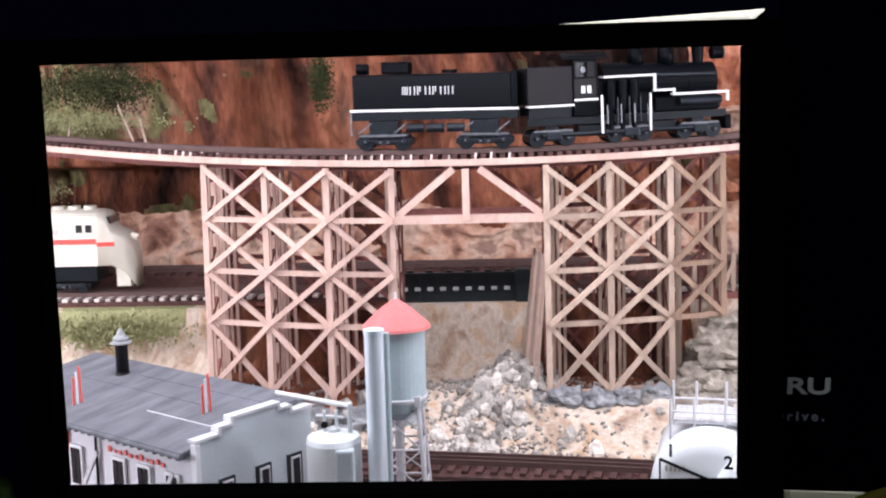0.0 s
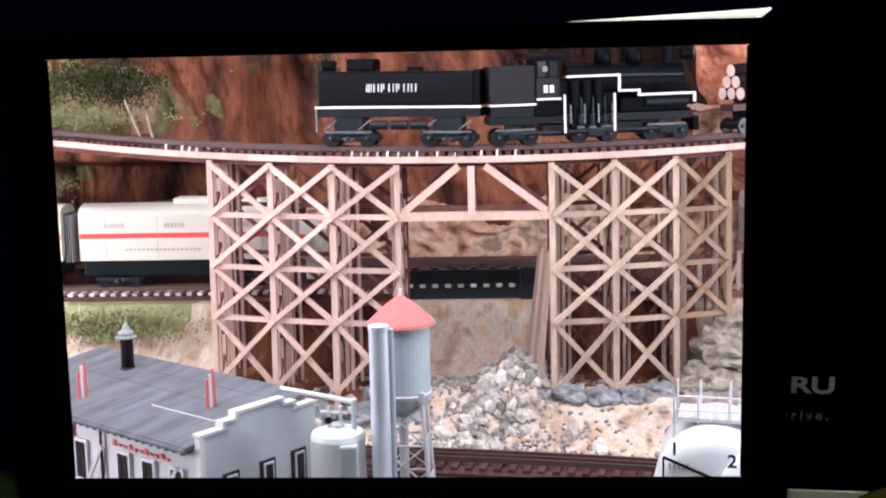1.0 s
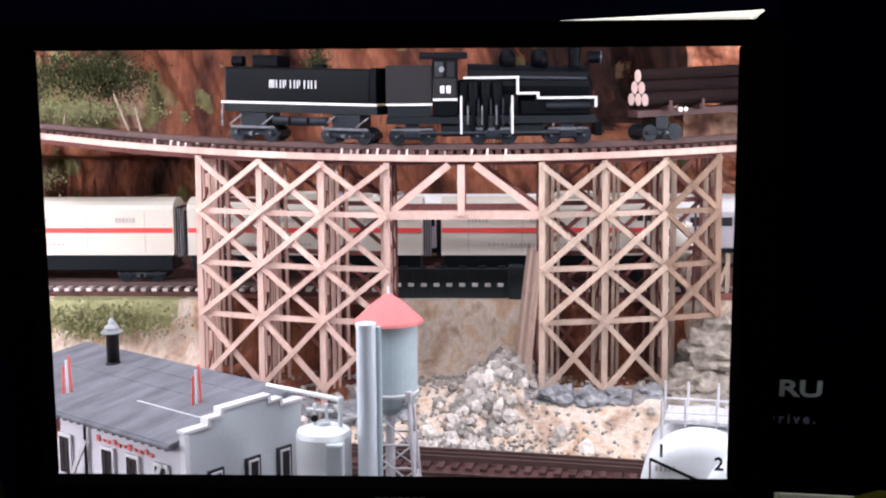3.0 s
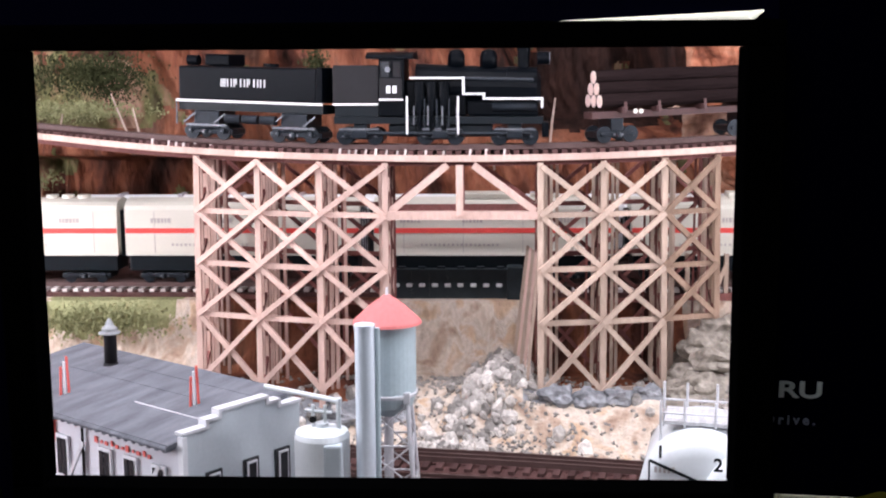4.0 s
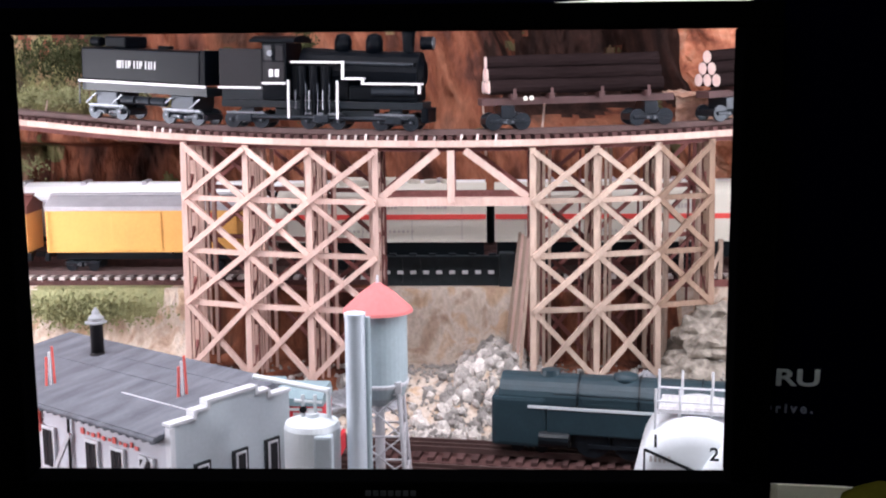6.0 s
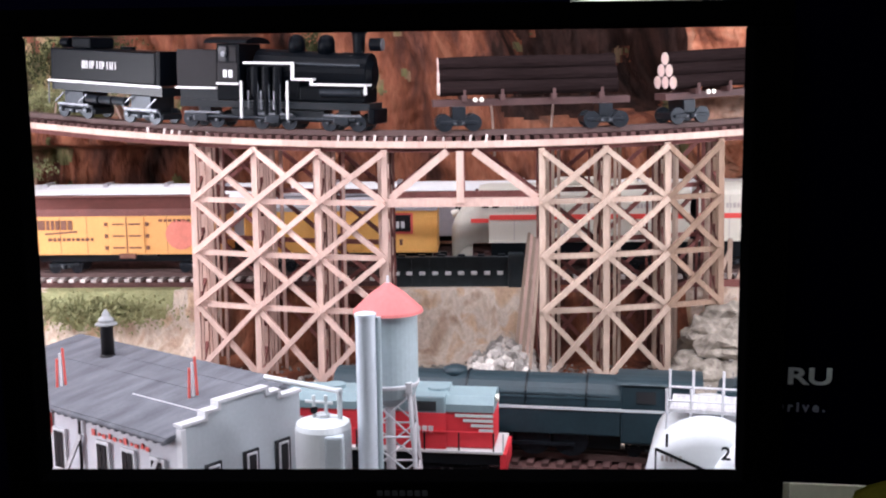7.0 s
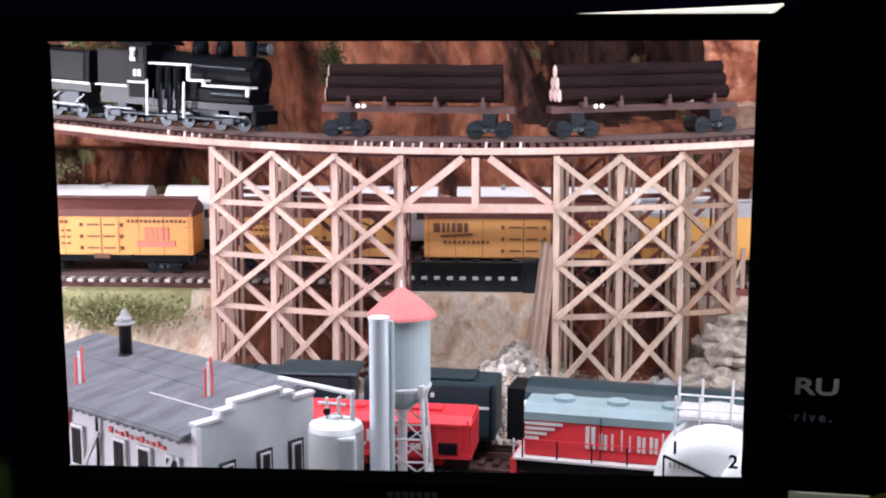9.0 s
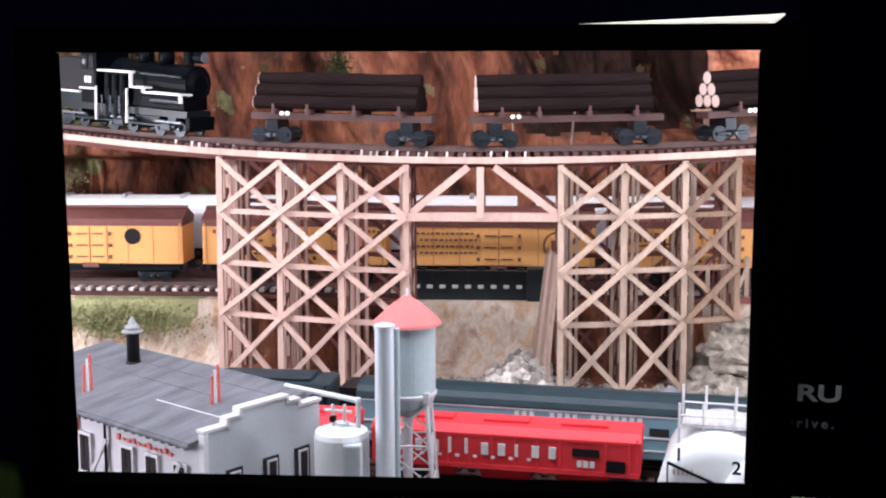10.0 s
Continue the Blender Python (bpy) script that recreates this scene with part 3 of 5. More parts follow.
# ---- tracks on the ground ----
def ground_track(name, label, line, x0, x1, z, tie_gap, tie_mat, ballast=True):
    t = thing(name, label, "railway track", kind="structure")
    xs = np.concatenate([[-4.4], np.linspace(x0, x1, 25), [4.4]])
    if ballast:
        part("ballast", sweep([(a, line(a), z - 0.004) for a in xs], 0.094, 0.012), BALLAST, t)
    first = None
    n = int((x1 - x0) / tie_gap)
    for k in range(n):
        x = x0 + (k + 0.5) * tie_gap
        turn = math.degrees(math.atan((line(x + 0.01) - line(x - 0.01)) / 0.02))
        if first is None:
            first = part("tie", box((-0.0045, -0.042, 0), (0.0045, 0.042, 0.006)), tie_mat, t)
            ob = first
        else:
            ob = new("tie", first.data)
            ob.parent = t
        ob.matrix_local = pose(x, line(x), z + 0.001, 0, 0, turn)
    if name == "yard_track_front":
        chair = None
        for k in range(n):
            x = x0 + (k + 0.5) * tie_gap
            if chair is None:
                ob = part("tie_plate", box((-0.0035, -0.0025, 0), (0.0035, 0.0025, 0.003)), TIE_PALE, t)
                chair = ob.data
            else:
                ob = new("tie_plate", chair)
                ob.parent = t
            ob.matrix_local = pose(x, line(x) + 0.028, z + 0.0072)
    for off in (-0.017, 0.0, 0.017):
        part("rail", sweep([(a, line(a) + off, z + 0.0105) for a in xs], 0.003, 0.008), RAIL, t)
    return t


MID_Y, MID_Z, FAR_Y, FAR_Z = 0.840, 0.828, 0.985, 0.846
ground_track("yard_track_front", "rusty three-rail yard track on maroon ballast", yard_y, -0.75, 0.80, 0.658, 0.0200, TIE)
ground_track("yard_track_back", "rusty three-rail yard track beside the rocks", lambda x: yard_y(x) + 0.105, -0.75, 0.80, 0.658, 0.0200, TIE)
ground_track("mid_track", "three-rail track along the rock shelf", lambda x: MID_Y, -1.15, 0.95, MID_Z, 0.0190, TIE_PALE)
ground_track("far_track", "three-rail track close under the cliff", lambda x: FAR_Y, -1.15, 0.95, FAR_Z, 0.03, TIE)
tagged(part("far_embankment", box((-4.4, FAR_Y - 0.05, 0.80), (4.4, FAR_Y + 0.06, FAR_Z - 0.010)), BALLAST), "low embankment under the far track", "embankment", kind="structure")


# ---- rolling stock: local x along the track, rails at z 0, near side towards -y ----
def truck(parent, x, length=0.060, wheel=0.0095, half=0.021):
    tr = part("truck", box((x - length / 2, -half, 0.008), (x + length / 2, half, 0.017), 0.002), TRUCK_METAL, parent)
    for dx in (-length * 0.32, length * 0.32):
        for s in (-1, 1):
            part("wheel", cyl((x + dx, s * (half - 0.003), wheel), (x + dx, s * (half + 0.002), wheel), wheel, seg=16), TRUCK_METAL, tr)
    part("side_frame", box((x - length * 0.42, -half - 0.005, 0.010), (x + length * 0.42, -half - 0.0025, 0.0155), 0.001), TRUCK_METAL, tr)
    # paler than the frame, a painted glint on the truck side
    part("journal_box", box((x - 0.008, -half - 0.0062, 0.0105), (x + 0.008, -half - 0.0045, 0.0135)), GLINT_STEEL, tr)
    part("spring", cyl((x, -half - 0.007, 0.009), (x, -half - 0.007, 0.016), 0.004, seg=10), TRUCK_METAL, tr)
    return tr


def bars(name, parent, material, x0, z0, widths, height, y, gap=0.0025, label=""):
    bm = bmesh.new()
    x = x0
    for w in widths:
        add_box(bm, (x, y - 0.0006, z0), (x + w, y + 0.0006, z0 + height))
        x += w + gap
    return part(name, bm, material, parent, label)


def roof_profile(half, z0, z1, rise, n=8, bottom=None):
    pts = [(-half, z0 if bottom is None else bottom), (-half, z1)]
    pts += [(-half * math.cos(math.pi * k / n), z1 + rise * math.sin(math.pi * k / n)) for k in range(1, n)]
    return pts + [(half, z1), (half, z0 if bottom is None else bottom)]


def cab_unit(length, nose, roof_gear):
    """Cream streamlined passenger diesel; nose +1 or -1 is the end with a slanted nose, 0 has none."""
    u = thing("diesel_unit", "cream streamlined diesel unit with a red side stripe", "locomotive", group="cream diesel set")
    L, h = length / 2, 0.036
    x0, x1 = -L + (0.062 if nose < 0 else 0), L - (0.062 if nose > 0 else 0)
    part("body", prism(roof_profile(h, 0.050, 0.128, 0.018), x0, x1), CREAM, u, smooth=False)
    part("underframe", box((x0 + 0.004, -0.030, 0.022), (x1 - 0.004, 0.030, 0.0495), 0.002), CHASSIS, u)
    part("stripe", box((x0 + 0.001, -h - 0.0012, 0.0880), (x1 - 0.001, h + 0.0012, 0.0965)), RED_STRIPE, u)
    part("sill", box((x0, -h - 0.0008, 0.0495), (x1, h + 0.0008, 0.0535)), CREAM, u)
    for a in (x0 + 0.045, x0 + 0.15, x1 - 0.10):
        bars("upper_lettering", u, GREY_PRINT, a, 0.1055, (0.004, 0.003, 0.005, 0.004, 0.003, 0.005), 0.008, -h - 0.0006, 0.002)
    bars("lower_lettering", u, GREY_PRINT, x0 + 0.08, 0.066, (0.003, 0.004) * 9, 0.004, -h - 0.0006, 0.004)
    for k in range(4):
        part("panel_line", box((x0 + (k + 0.5) * (x1 - x0) / 4, -h - 0.0004, 0.054), (x0 + (k + 0.5) * (x1 - x0) / 4 + 0.0012, -h + 0.001, 0.125)), GREY_PRINT, u)
    if roof_gear:
        part("roof_housing", box((-0.05, -0.020, 0.143), (0.045, 0.020, 0.154), 0.003), CREAM, u)
        for k in range(3):
            part("roof_fan", cyl((0.075 + k * 0.028, 0, 0.144), (0.075 + k * 0.028, 0, 0.151), 0.011, seg=16), CREAM, u)
    if nose:
        s = nose
        e = x1 if s > 0 else x0
        bm = bmesh.new()
        prof = roof_profile(h, 0.050, 0.128, 0.018)
        secs = [(0.0, 1.0, 1.0, 0.0), (0.014, 1.0, 0.97, 0.0), (0.024, 0.98, 0.70, 0.0), (0.045, 0.90, 0.64, -0.012), (0.058, 0.66, 0.52, -0.034), (0.062, 0.50, 0.40, -0.040)]
        rings = []
        for dx, wy, hz, low in secs:
            rings.append([bm.verts.new((e + s * dx, y * wy, (0.050 + low) + (z - 0.050) * hz - (low * 0.6 if z > 0.06 else 0))) for y, z in prof])
        n = len(prof)
        for a, b in zip(rings, rings[1:]):
            for k in range(n):
                bm.faces.new((a[k], a[(k + 1) % n], b[(k + 1) % n], b[k]))
        bm.faces.new(rings[-1])
        part("nose", bm, CREAM, u, smooth=True)
        part("pilot", prism([(-0.026, 0.012), (-0.026, 0.052), (0.026, 0.052), (0.026, 0.012)], e + s * 0.028, e + s * 0.052), CREAM, u)
        part("nose_stripe", box((min(e, e + s * 0.03), -h - 0.0008, 0.0835), (max(e, e + s * 0.03), -h * 0.97, 0.0905)), RED_STRIPE, u)
        part("windscreen", box((min(e + s * 0.0165, e + s * 0.0225), -0.026, 0.121), (max(e + s * 0.0165, e + s * 0.0225), 0.026, 0.134)), WINDOW_DARK, u)
        for k in range(2):
            part("cab_window", box((e - s * 0.012 - k * 0.017 - 0.006, -h - 0.0008, 0.108), (e - s * 0.012 - k * 0.017 + 0.005, -h + 0.001, 0.121)), WINDOW_DARK, u)
        part("headlight", cyl((e + s * 0.050, 0, 0.098), (e + s * 0.062, 0, 0.094), 0.006, seg=14), BRASS, u)
    else:
        gang = part("diaphragm", box((L, -0.022, 0.045), (L + 0.012, 0.022, 0.128)), ROOF_GREY, u, "grey ribbed gangway")
        for k in range(3):
            part("rib", box((L + 0.0015 + k * 0.004, -0.0245, 0.044), (L + 0.0030 + k * 0.004, 0.0245, 0.130)), CHASSIS, gang)
    part("end_door", box((-L - 0.009, -0.016, 0.045), (-L, 0.016, 0.125)) if nose >= 0 else box((L, -0.016, 0.045), (L + 0.009, 0.016, 0.125)), CHASSIS, u)
    truck(u, x0 + 0.062, 0.085)
    truck(u, x1 - 0.062, 0.085)
    return u


def freight_car(length, body, roof, name, label, style):
    c = thing(name, label, "freight car", group="orange freight cars")
    L, h = length / 2, 0.036
    part("body", box((-L, -h, 0.034), (L, h, 0.108), 0.0012), body, c)
    part("roof", prism([(-h - 0.002, 0.1083), (-h - 0.002, 0.112), (0, 0.128), (h + 0.002, 0.112), (h + 0.002, 0.1083)], -L - 0.001, L + 0.001), roof, c)
    part("running_board", box((-L, -0.008, 0.1285), (L, 0.008, 0.131)), roof, c)
    part("fascia", box((-L - 0.0005, -h - 0.0016, 0.100 if roof == ROOF_BROWN else 0.105), (L + 0.0005, h + 0.0016, 0.1080)), roof, c)
    part("underframe", box((-L + 0.01, -0.020, 0.020), (L - 0.01, 0.020, 0.0335)), CHASSIS, c)
    part("side_sill", box((-0.05, -h + 0.002, 0.029), (0.05, h - 0.002, 0.0338)), CHASSIS, c)
    for s in (-1, 1):
        lad = part("ladder", box((s * (L - 0.004) - 0.0008, -h - 0.003, 0.036), (s * (L - 0.004) + 0.0008, -h - 0.0015, 0.105)), body, c)
        for k in range(5):
            part("rung", box((s * (L - 0.010) - 0.006, -h - 0.0028, 0.042 + k * 0.013), (s * (L - 0.010) + 0.006, -h - 0.0016, 0.0432 + k * 0.013)), body, lad)
        part("end_step", box((s * (L + 0.001) - 0.003, -h, 0.020), (s * (L + 0.001) + 0.003, -h + 0.01, 0.033)), CHASSIS, c)
    for k in range(22):
        x = -L + (k + 0.5) * length / 22
        part("board_joint", box((x - 0.0004, -h - 0.0003, 0.036), (x + 0.0004, -h + 0.001, 0.099)), PRINT_BROWN if style != "box" or k in (9, 12) else body, c) if (style != "box" or k in (9, 12)) and k % 3 == 0 else None
    y = -h - 0.0010
    if style == "box":
        part("door", box((-0.050, -h - 0.002, 0.038), (0.035, -h, 0.102), 0.0008), body, c)
        part("emblem", box((0.075, y - 0.0006, 0.066), (0.122, y + 0.0006, 0.101)), SIGN_RED, c, "red edged emblem")
        part("emblem_field", box((0.079, y - 0.0014, 0.070), (0.118, y, 0.098)), CAB_GREY, c)
        bars("emblem_marks", c, WHITE_TRIM, 0.086, 0.076, (0.005, 0.005, 0.006), 0.011, y - 0.0018, 0.003)
        bars("lettering", c, PRINT_BROWN, 0.088, 0.047, (0.004, 0.005), 0.010, y, 0.007)
    else:
        d = part("door", box((-0.030, -h - 0.0018, 0.036), (0.030, -h, 0.0985), 0.0006), body, c)
        part("door_gap", box((-0.0007, -h - 0.0026, 0.037), (0.0007, -h - 0.001, 0.098)), PRINT_BROWN, d)
        for k in range(3):
            for s in (-1, 1):
                part("hinge", box((s * 0.014 - 0.010, -h - 0.0032, 0.045 + k * 0.020), (s * 0.014 + 0.010, -h - 0.0016, 0.0475 + k * 0.020)), PRINT_BROWN, d)
                part("strap", box((s * 0.035 - 0.0025, -h - 0.0032, 0.043 + k * 0.020), (s * 0.035 + 0.0025, -h - 0.0005, 0.0490 + k * 0.020)), PRINT_BROWN, d)
        part("door_step", box((-0.014, -h - 0.003, 0.028), (0.014, -h + 0.002, 0.036)), PRINT_BROWN, c)
        if style == "script":
            bars("brand_mark", c, PRINT_BROWN, -0.152, 0.077, (0.012, 0.005, 0.005, 0.006, 0.009, 0.007), 0.016, y, 0.003, "dark red brand mark drawn as plain bars")
            part("flourish", beam((-0.140, y, 0.070), (-0.085, y, 0.074), 0.0012, 0.003), PRINT_BROWN, c)
            bars("lettering", c, PRINT_BROWN, -0.135, 0.058, (0.006, 0.004) * 5, 0.005, y, 0.003)
            part("emblem", cyl((0.092, y + 0.0008, 0.068), (0.092, y - 0.0006, 0.068), 0.026, seg=20), PRINT_PINK, c, "faded pink round emblem")
            bars("emblem_lettering", c, PRINT_BROWN, 0.055, 0.090, (0.006, 0.004) * 6, 0.004, y, 0.003)
        elif style == "disc":
            part("emblem", cyl((0.098, y + 0.0008, 0.070), (0.098, y - 0.0006, 0.070), 0.024, seg=24), PRINT_BROWN, c, "dark round emblem")
            part("emblem_field", cyl((0.098, y, 0.070), (0.098, y - 0.0012, 0.070), 0.020, seg=24), ORANGE, c)
            part("emblem_mark", box((0.088, y - 0.002, 0.060), (0.108, y - 0.0008, 0.079)), PRINT_BROWN, c)
            for k in range(4):
                bars("lettering", c, PRINT_BROWN, -0.140 + 0.006 * (k % 2), 0.088 - k * 0.011, (0.005, 0.007, 0.004) * 4, 0.0035, y, 0.003)
        elif style == "crown":
            bars("emblem", c, PRINT_PINK, 0.075, 0.060, (0.006,) * 5, 0.022, y, 0.003, "pink crown shaped emblem")
            part("emblem_base", box((0.062, y - 0.0006, 0.048), (0.128, y + 0.0006, 0.058)), PRINT_PINK, c)
            bars("lettering", c, PRINT_BROWN, 0.045, 0.090, (0.005, 0.004) * 7, 0.005, y, 0.003)
            bars("lettering", c, PRINT_BROWN, -0.140, 0.088, (0.005, 0.004) * 5, 0.006, y, 0.004)
            for k in range(3):
                bars("lettering", c, PRINT_BROWN, -0.130, 0.074 - k * 0.011, (0.005, 0.007) * 4, 0.0035, y, 0.004)
        else:
            part("emblem", cyl((0.045 + 0.03, y + 0.0008, 0.082), (0.075, y - 0.0006, 0.082), 0.014, seg=20), CAB_GREY, c, "small grey round emblem")
            bars("lettering", c, PRINT_BROWN, -0.140, 0.090, (0.005, 0.004) * 6, 0.006, y, 0.004)
            for k in range(3):
                bars("lettering", c, PRINT_BROWN, -0.132, 0.078 - k * 0.012, (0.006, 0.005) * 4, 0.0035, y, 0.004)
    truck(c, -L + 0.055)
    truck(c, L - 0.055)
    part("coupler", box((L, -0.004, 0.022), (L + 0.014, 0.004, 0.030)), CHASSIS, c)
    return c


def silver_coach(length):
    c = thing("silver_coach", "silver passenger coach with a white roof", "passenger car", group="silver coaches")
    L, h = length / 2, 0.034
    part("body", box((-L, -h, 0.022), (L, h, 0.088), 0.002), SILVER, c)
    part("roof", prism(roof_profile(h + 0.001, 0.0885, 0.096, 0.022), -L, L), WHITE_ROOF, c)
    part("underframe", box((-L + 0.01, -0.024, 0.012), (L - 0.01, 0.024, 0.0215)), CHASSIS, c)
    for k in range(9):
        x = -L + (k + 0.5) * length / 9
        part("window", box((x - 0.010, -h - 0.001, 0.062), (x + 0.010, -h + 0.001, 0.078)), WINDOW_DARK, c)
        part("roof_rib", box((x - 0.004, -0.020, 0.113), (x + 0.004, 0.020, 0.1205)), SILVER, c) if k % 2 else None
    part("vestibule", box((L, -0.016, 0.02), (L + 0.012, 0.016, 0.095)), CHASSIS, c)
    truck(c, -L + 0.06)
    truck(c, L - 0.06)
    return c


def logging_tender():
    c = thing("logging_tender", "black oil tender with a white sill stripe", "tender")
    part("tank", box((-0.122, -0.034, 0.0565), (0.112, 0.034, 0.1075), 0.003), TENDER_BLACK, c)
    part("end_panel", box((0.1125, -0.034, 0.056), (0.122, 0.034, 0.109), 0.001), LOCO_BLACK, c)
    part("stripe", box((-0.126, -0.0365, 0.0530), (0.124, -0.033, 0.0564)), WHITE_TRIM, c)
    part("frame", box((-0.124, -0.030, 0.040), (0.122, 0.030, 0.0528)), CHASSIS, c)
    part("oil_bunker", box((-0.080, -0.026, 0.1078), (-0.038, 0.026, 0.126), 0.003), LOCO_BLACK, c)
    part("rear_light", cyl((-0.118, -0.01, 0.116), (-0.100, -0.01, 0.116), 0.008, seg=14), LOCO_BLACK, c)
    part("light_bracket", box((-0.113, -0.014, 0.1078), (-0.105, -0.006, 0.110)), LOCO_BLACK, c)
    part("hatch", cyl((0.02, 0, 0.1078), (0.02, 0, 0.113), 0.012, seg=16), LOCO_BLACK, c)
    part("corner_rail", cyl((-0.1245, -0.036, 0.018), (-0.1245, -0.036, 0.053), 0.0012, seg=8), GLINT_STEEL, c)
    # seven lettering blocks, each of two or three upright bars of uneven height
    for k, bars_ in enumerate(((0, 1, 2), (0, 2), (0, 1), (0, 2), (0, 1), (0, 2), (0, 2))):
        bm = bmesh.new()
        for n in bars_:
            x = -0.048 + k * 0.0113 + n * 0.0032
            low = 0.0040 if (k in (2, 4) and n == 1) else 0.0
            add_beam(bm, (x + 0.001, -0.0345, 0.0770 + low), (x + 0.001 + (0.0010 if k == 0 else 0), -0.0345, 0.0890), 0.0014, 0.0022, (0, 1, 0))
        part("letter_bar", bm, WHITE_TRIM, c)
    for ob in c.children_recursive:
        ob.data.transform(Matrix.Translation((0, 0, 0.005)))
    for x in (-0.078, 0.072):
        tr = truck(c, x, 0.086, 0.0125)
        part("bolster", box((x - 0.022, -0.026, 0.017), (x + 0.022, 0.026, 0.0448), 0.002), TRUCK_METAL, tr)
        for dx in (-0.028, 0.028):
            part("journal_cap", cyl((x + dx, -0.0265, 0.0140), (x + dx, -0.0295, 0.0140), 0.0048, seg=12), TRUCK_METAL, tr)
            part("axle_end", cyl((x + dx, -0.0293, 0.0140), (x + dx, -0.0302, 0.0140), 0.0018, seg=8), GLINT_STEEL, tr)
        part("equaliser", beam((x - 0.036, -0.0275, 0.0225), (x + 0.036, -0.0275, 0.0225), 0.0018, 0.0032), GLINT_STEEL, tr)
    for x in (-0.030, 0.000, 0.030):
        part("air_tank", cyl((x - 0.013, -0.028, 0.033), (x + 0.013, -0.028, 0.033), 0.0068, seg=12), TRUCK_METAL, c)
    # pale rods added as glints under the tender
    for x in (-0.105, -0.052, 0.046, 0.100):
        part("brace_rod", beam((x - 0.010, -0.031, 0.026), (x + 0.010, -0.031, 0.041), 0.0016, 0.0022), GLINT_STEEL, c)
    return c


def logging_loco():
    """Geared logging locomotive: cab at -x, boiler towards +x."""
    c = thing("logging_locomotive", "black geared logging locomotive with white edging", "locomotive")
    part("frame", box((-0.150, -0.026, 0.026), (0.160, 0.026, 0.036)), CHASSIS, c)
    part("bunker", box((-0.150, -0.034, 0.0545), (-0.082, 0.034, 0.106), 0.002), CAB_GREY, c, "dull grey bunker side")
    cab = part("cab", box((-0.0815, -0.035, 0.037), (-0.044, 0.035, 0.114), 0.001), LOCO_BLACK, c)
    part("roof", prism(roof_profile(0.040, 0.1145, 0.116, 0.008), -0.100, -0.030), LOCO_BLACK, cab)
    part("cab_panel", box((-0.0805, -0.0362, 0.062), (-0.047, -0.0350, 0.088)), CAB_GREY, cab)
    part("window", box((-0.078, -0.0364, 0.090), (-0.066, -0.0350, 0.110)), WINDOW_DARK, cab)
    part("window", box((-0.060, -0.0364, 0.090), (-0.049, -0.0350, 0.110)), CAB_GREY, cab)
    bars("number_bars", cab, WHITE_TRIM, -0.070, 0.068, (0.006, 0.006), 0.010, -0.0368, 0.003)
    part("cab_lamp", cyl((-0.068, -0.036, 0.100), (-0.068, -0.041, 0.100), 0.0040, seg=12), GLINT_STEEL, cab)
    part("boiler", add_cyl(cyl((-0.030, 0.008, 0.078), (0.105, 0.008, 0.076), 0.030, 0.027, 24), (0.105, 0.008, 0.076), (0.150, 0.008, 0.075), 0.028, 0.028, 24), LOCO_BLACK, c, smooth=False)
    part("smokebox_front", cyl((0.150, 0.008, 0.075), (0.156, 0.008, 0.075), 0.025, 0.015, 24), LOCO_BLACK, c)
    part("smoke_pipe", add_cyl(cyl((0.130, 0.008, 0.100), (0.130, 0.008, 0.128), 0.008, 0.010, 16), (0.130, 0.008, 0.128), (0.130, 0.008, 0.142), 0.010, 0.019, 16), LOCO_BLACK, c)
    for x in (0.030, 0.078):
        part("dome", lathe([(0.013, 0.10), (0.013, 0.118), (0.010, 0.125), (0.003, 0.128)], 16, (x, 0.008, 0)), LOCO_BLACK, c, smooth=True)
    part("headlight", cyl((0.150, 0.004, 0.115), (0.168, 0.004, 0.115), 0.009, seg=14), LOCO_BLACK, c)
    part("headlight_lens", cyl((0.168, 0.004, 0.115), (0.1695, 0.004, 0.115), 0.008, seg=14), GLINT_STEEL, c)
    # white edged running board, stepping down towards the front
    y0, y1 = -0.0385, -0.0345
    for a, b, z in ((-0.150, -0.082, 0.0515), (-0.081, -0.045, 0.0580), (-0.036, 0.042, 0.0870), (0.046, 0.072, 0.0655), (0.076, 0.158, 0.0590)):
        part("running_board", box((a, y0 - 0.001, z), (b, -0.012 if z > 0.05 else y1, z + 0.0028)), WHITE_TRIM, c, "white edged running board")
    for x, za, zb in ((0.0415, 0.0655, 0.0903), (0.0715, 0.0590, 0.0688), (0.156, 0.048, 0.0620)):
        part("step_edge", box((x, y0 - 0.001, za), (x + 0.0034, y1, zb)), WHITE_TRIM, c)
    for x in (-0.041, 0.034):
        part("handrail", box((x, y0 - 0.002, 0.012), (x + 0.0028, y0 + 0.001, 0.064)), WHITE_TRIM, c)
    for k in range(3):
        x = -0.022 + k * 0.018
        part("cylinder", add_cyl(cyl((x, -0.027, 0.044), (x, -0.027, 0.083), 0.0075, seg=14), (x, -0.027, 0.012), (x, -0.027, 0.044), 0.004, seg=10), LOCO_BLACK, c)
        part("piston_rod", cyl((x + 0.008, -0.034, 0.020), (x + 0.008, -0.034, 0.060), 0.0012, seg=8), TRUCK_METAL, c)
    part("firebox", box((-0.0435, -0.018, 0.0365), (0.046, 0.026, 0.086), 0.003), LOCO_BLACK, c)
    part("side_tank", box((0.048, -0.024, 0.0365), (0.152, 0.028, 0.0570), 0.003), LOCO_BLACK, c)
    part("ash_pan", box((-0.070, -0.014, 0.008), (0.085, 0.014, 0.0255), 0.002), CHASSIS, c)
    part("drive_shaft", cyl((-0.13, -0.030, 0.013), (0.14, -0.030, 0.013), 0.0026, seg=10), TRUCK_METAL, c)
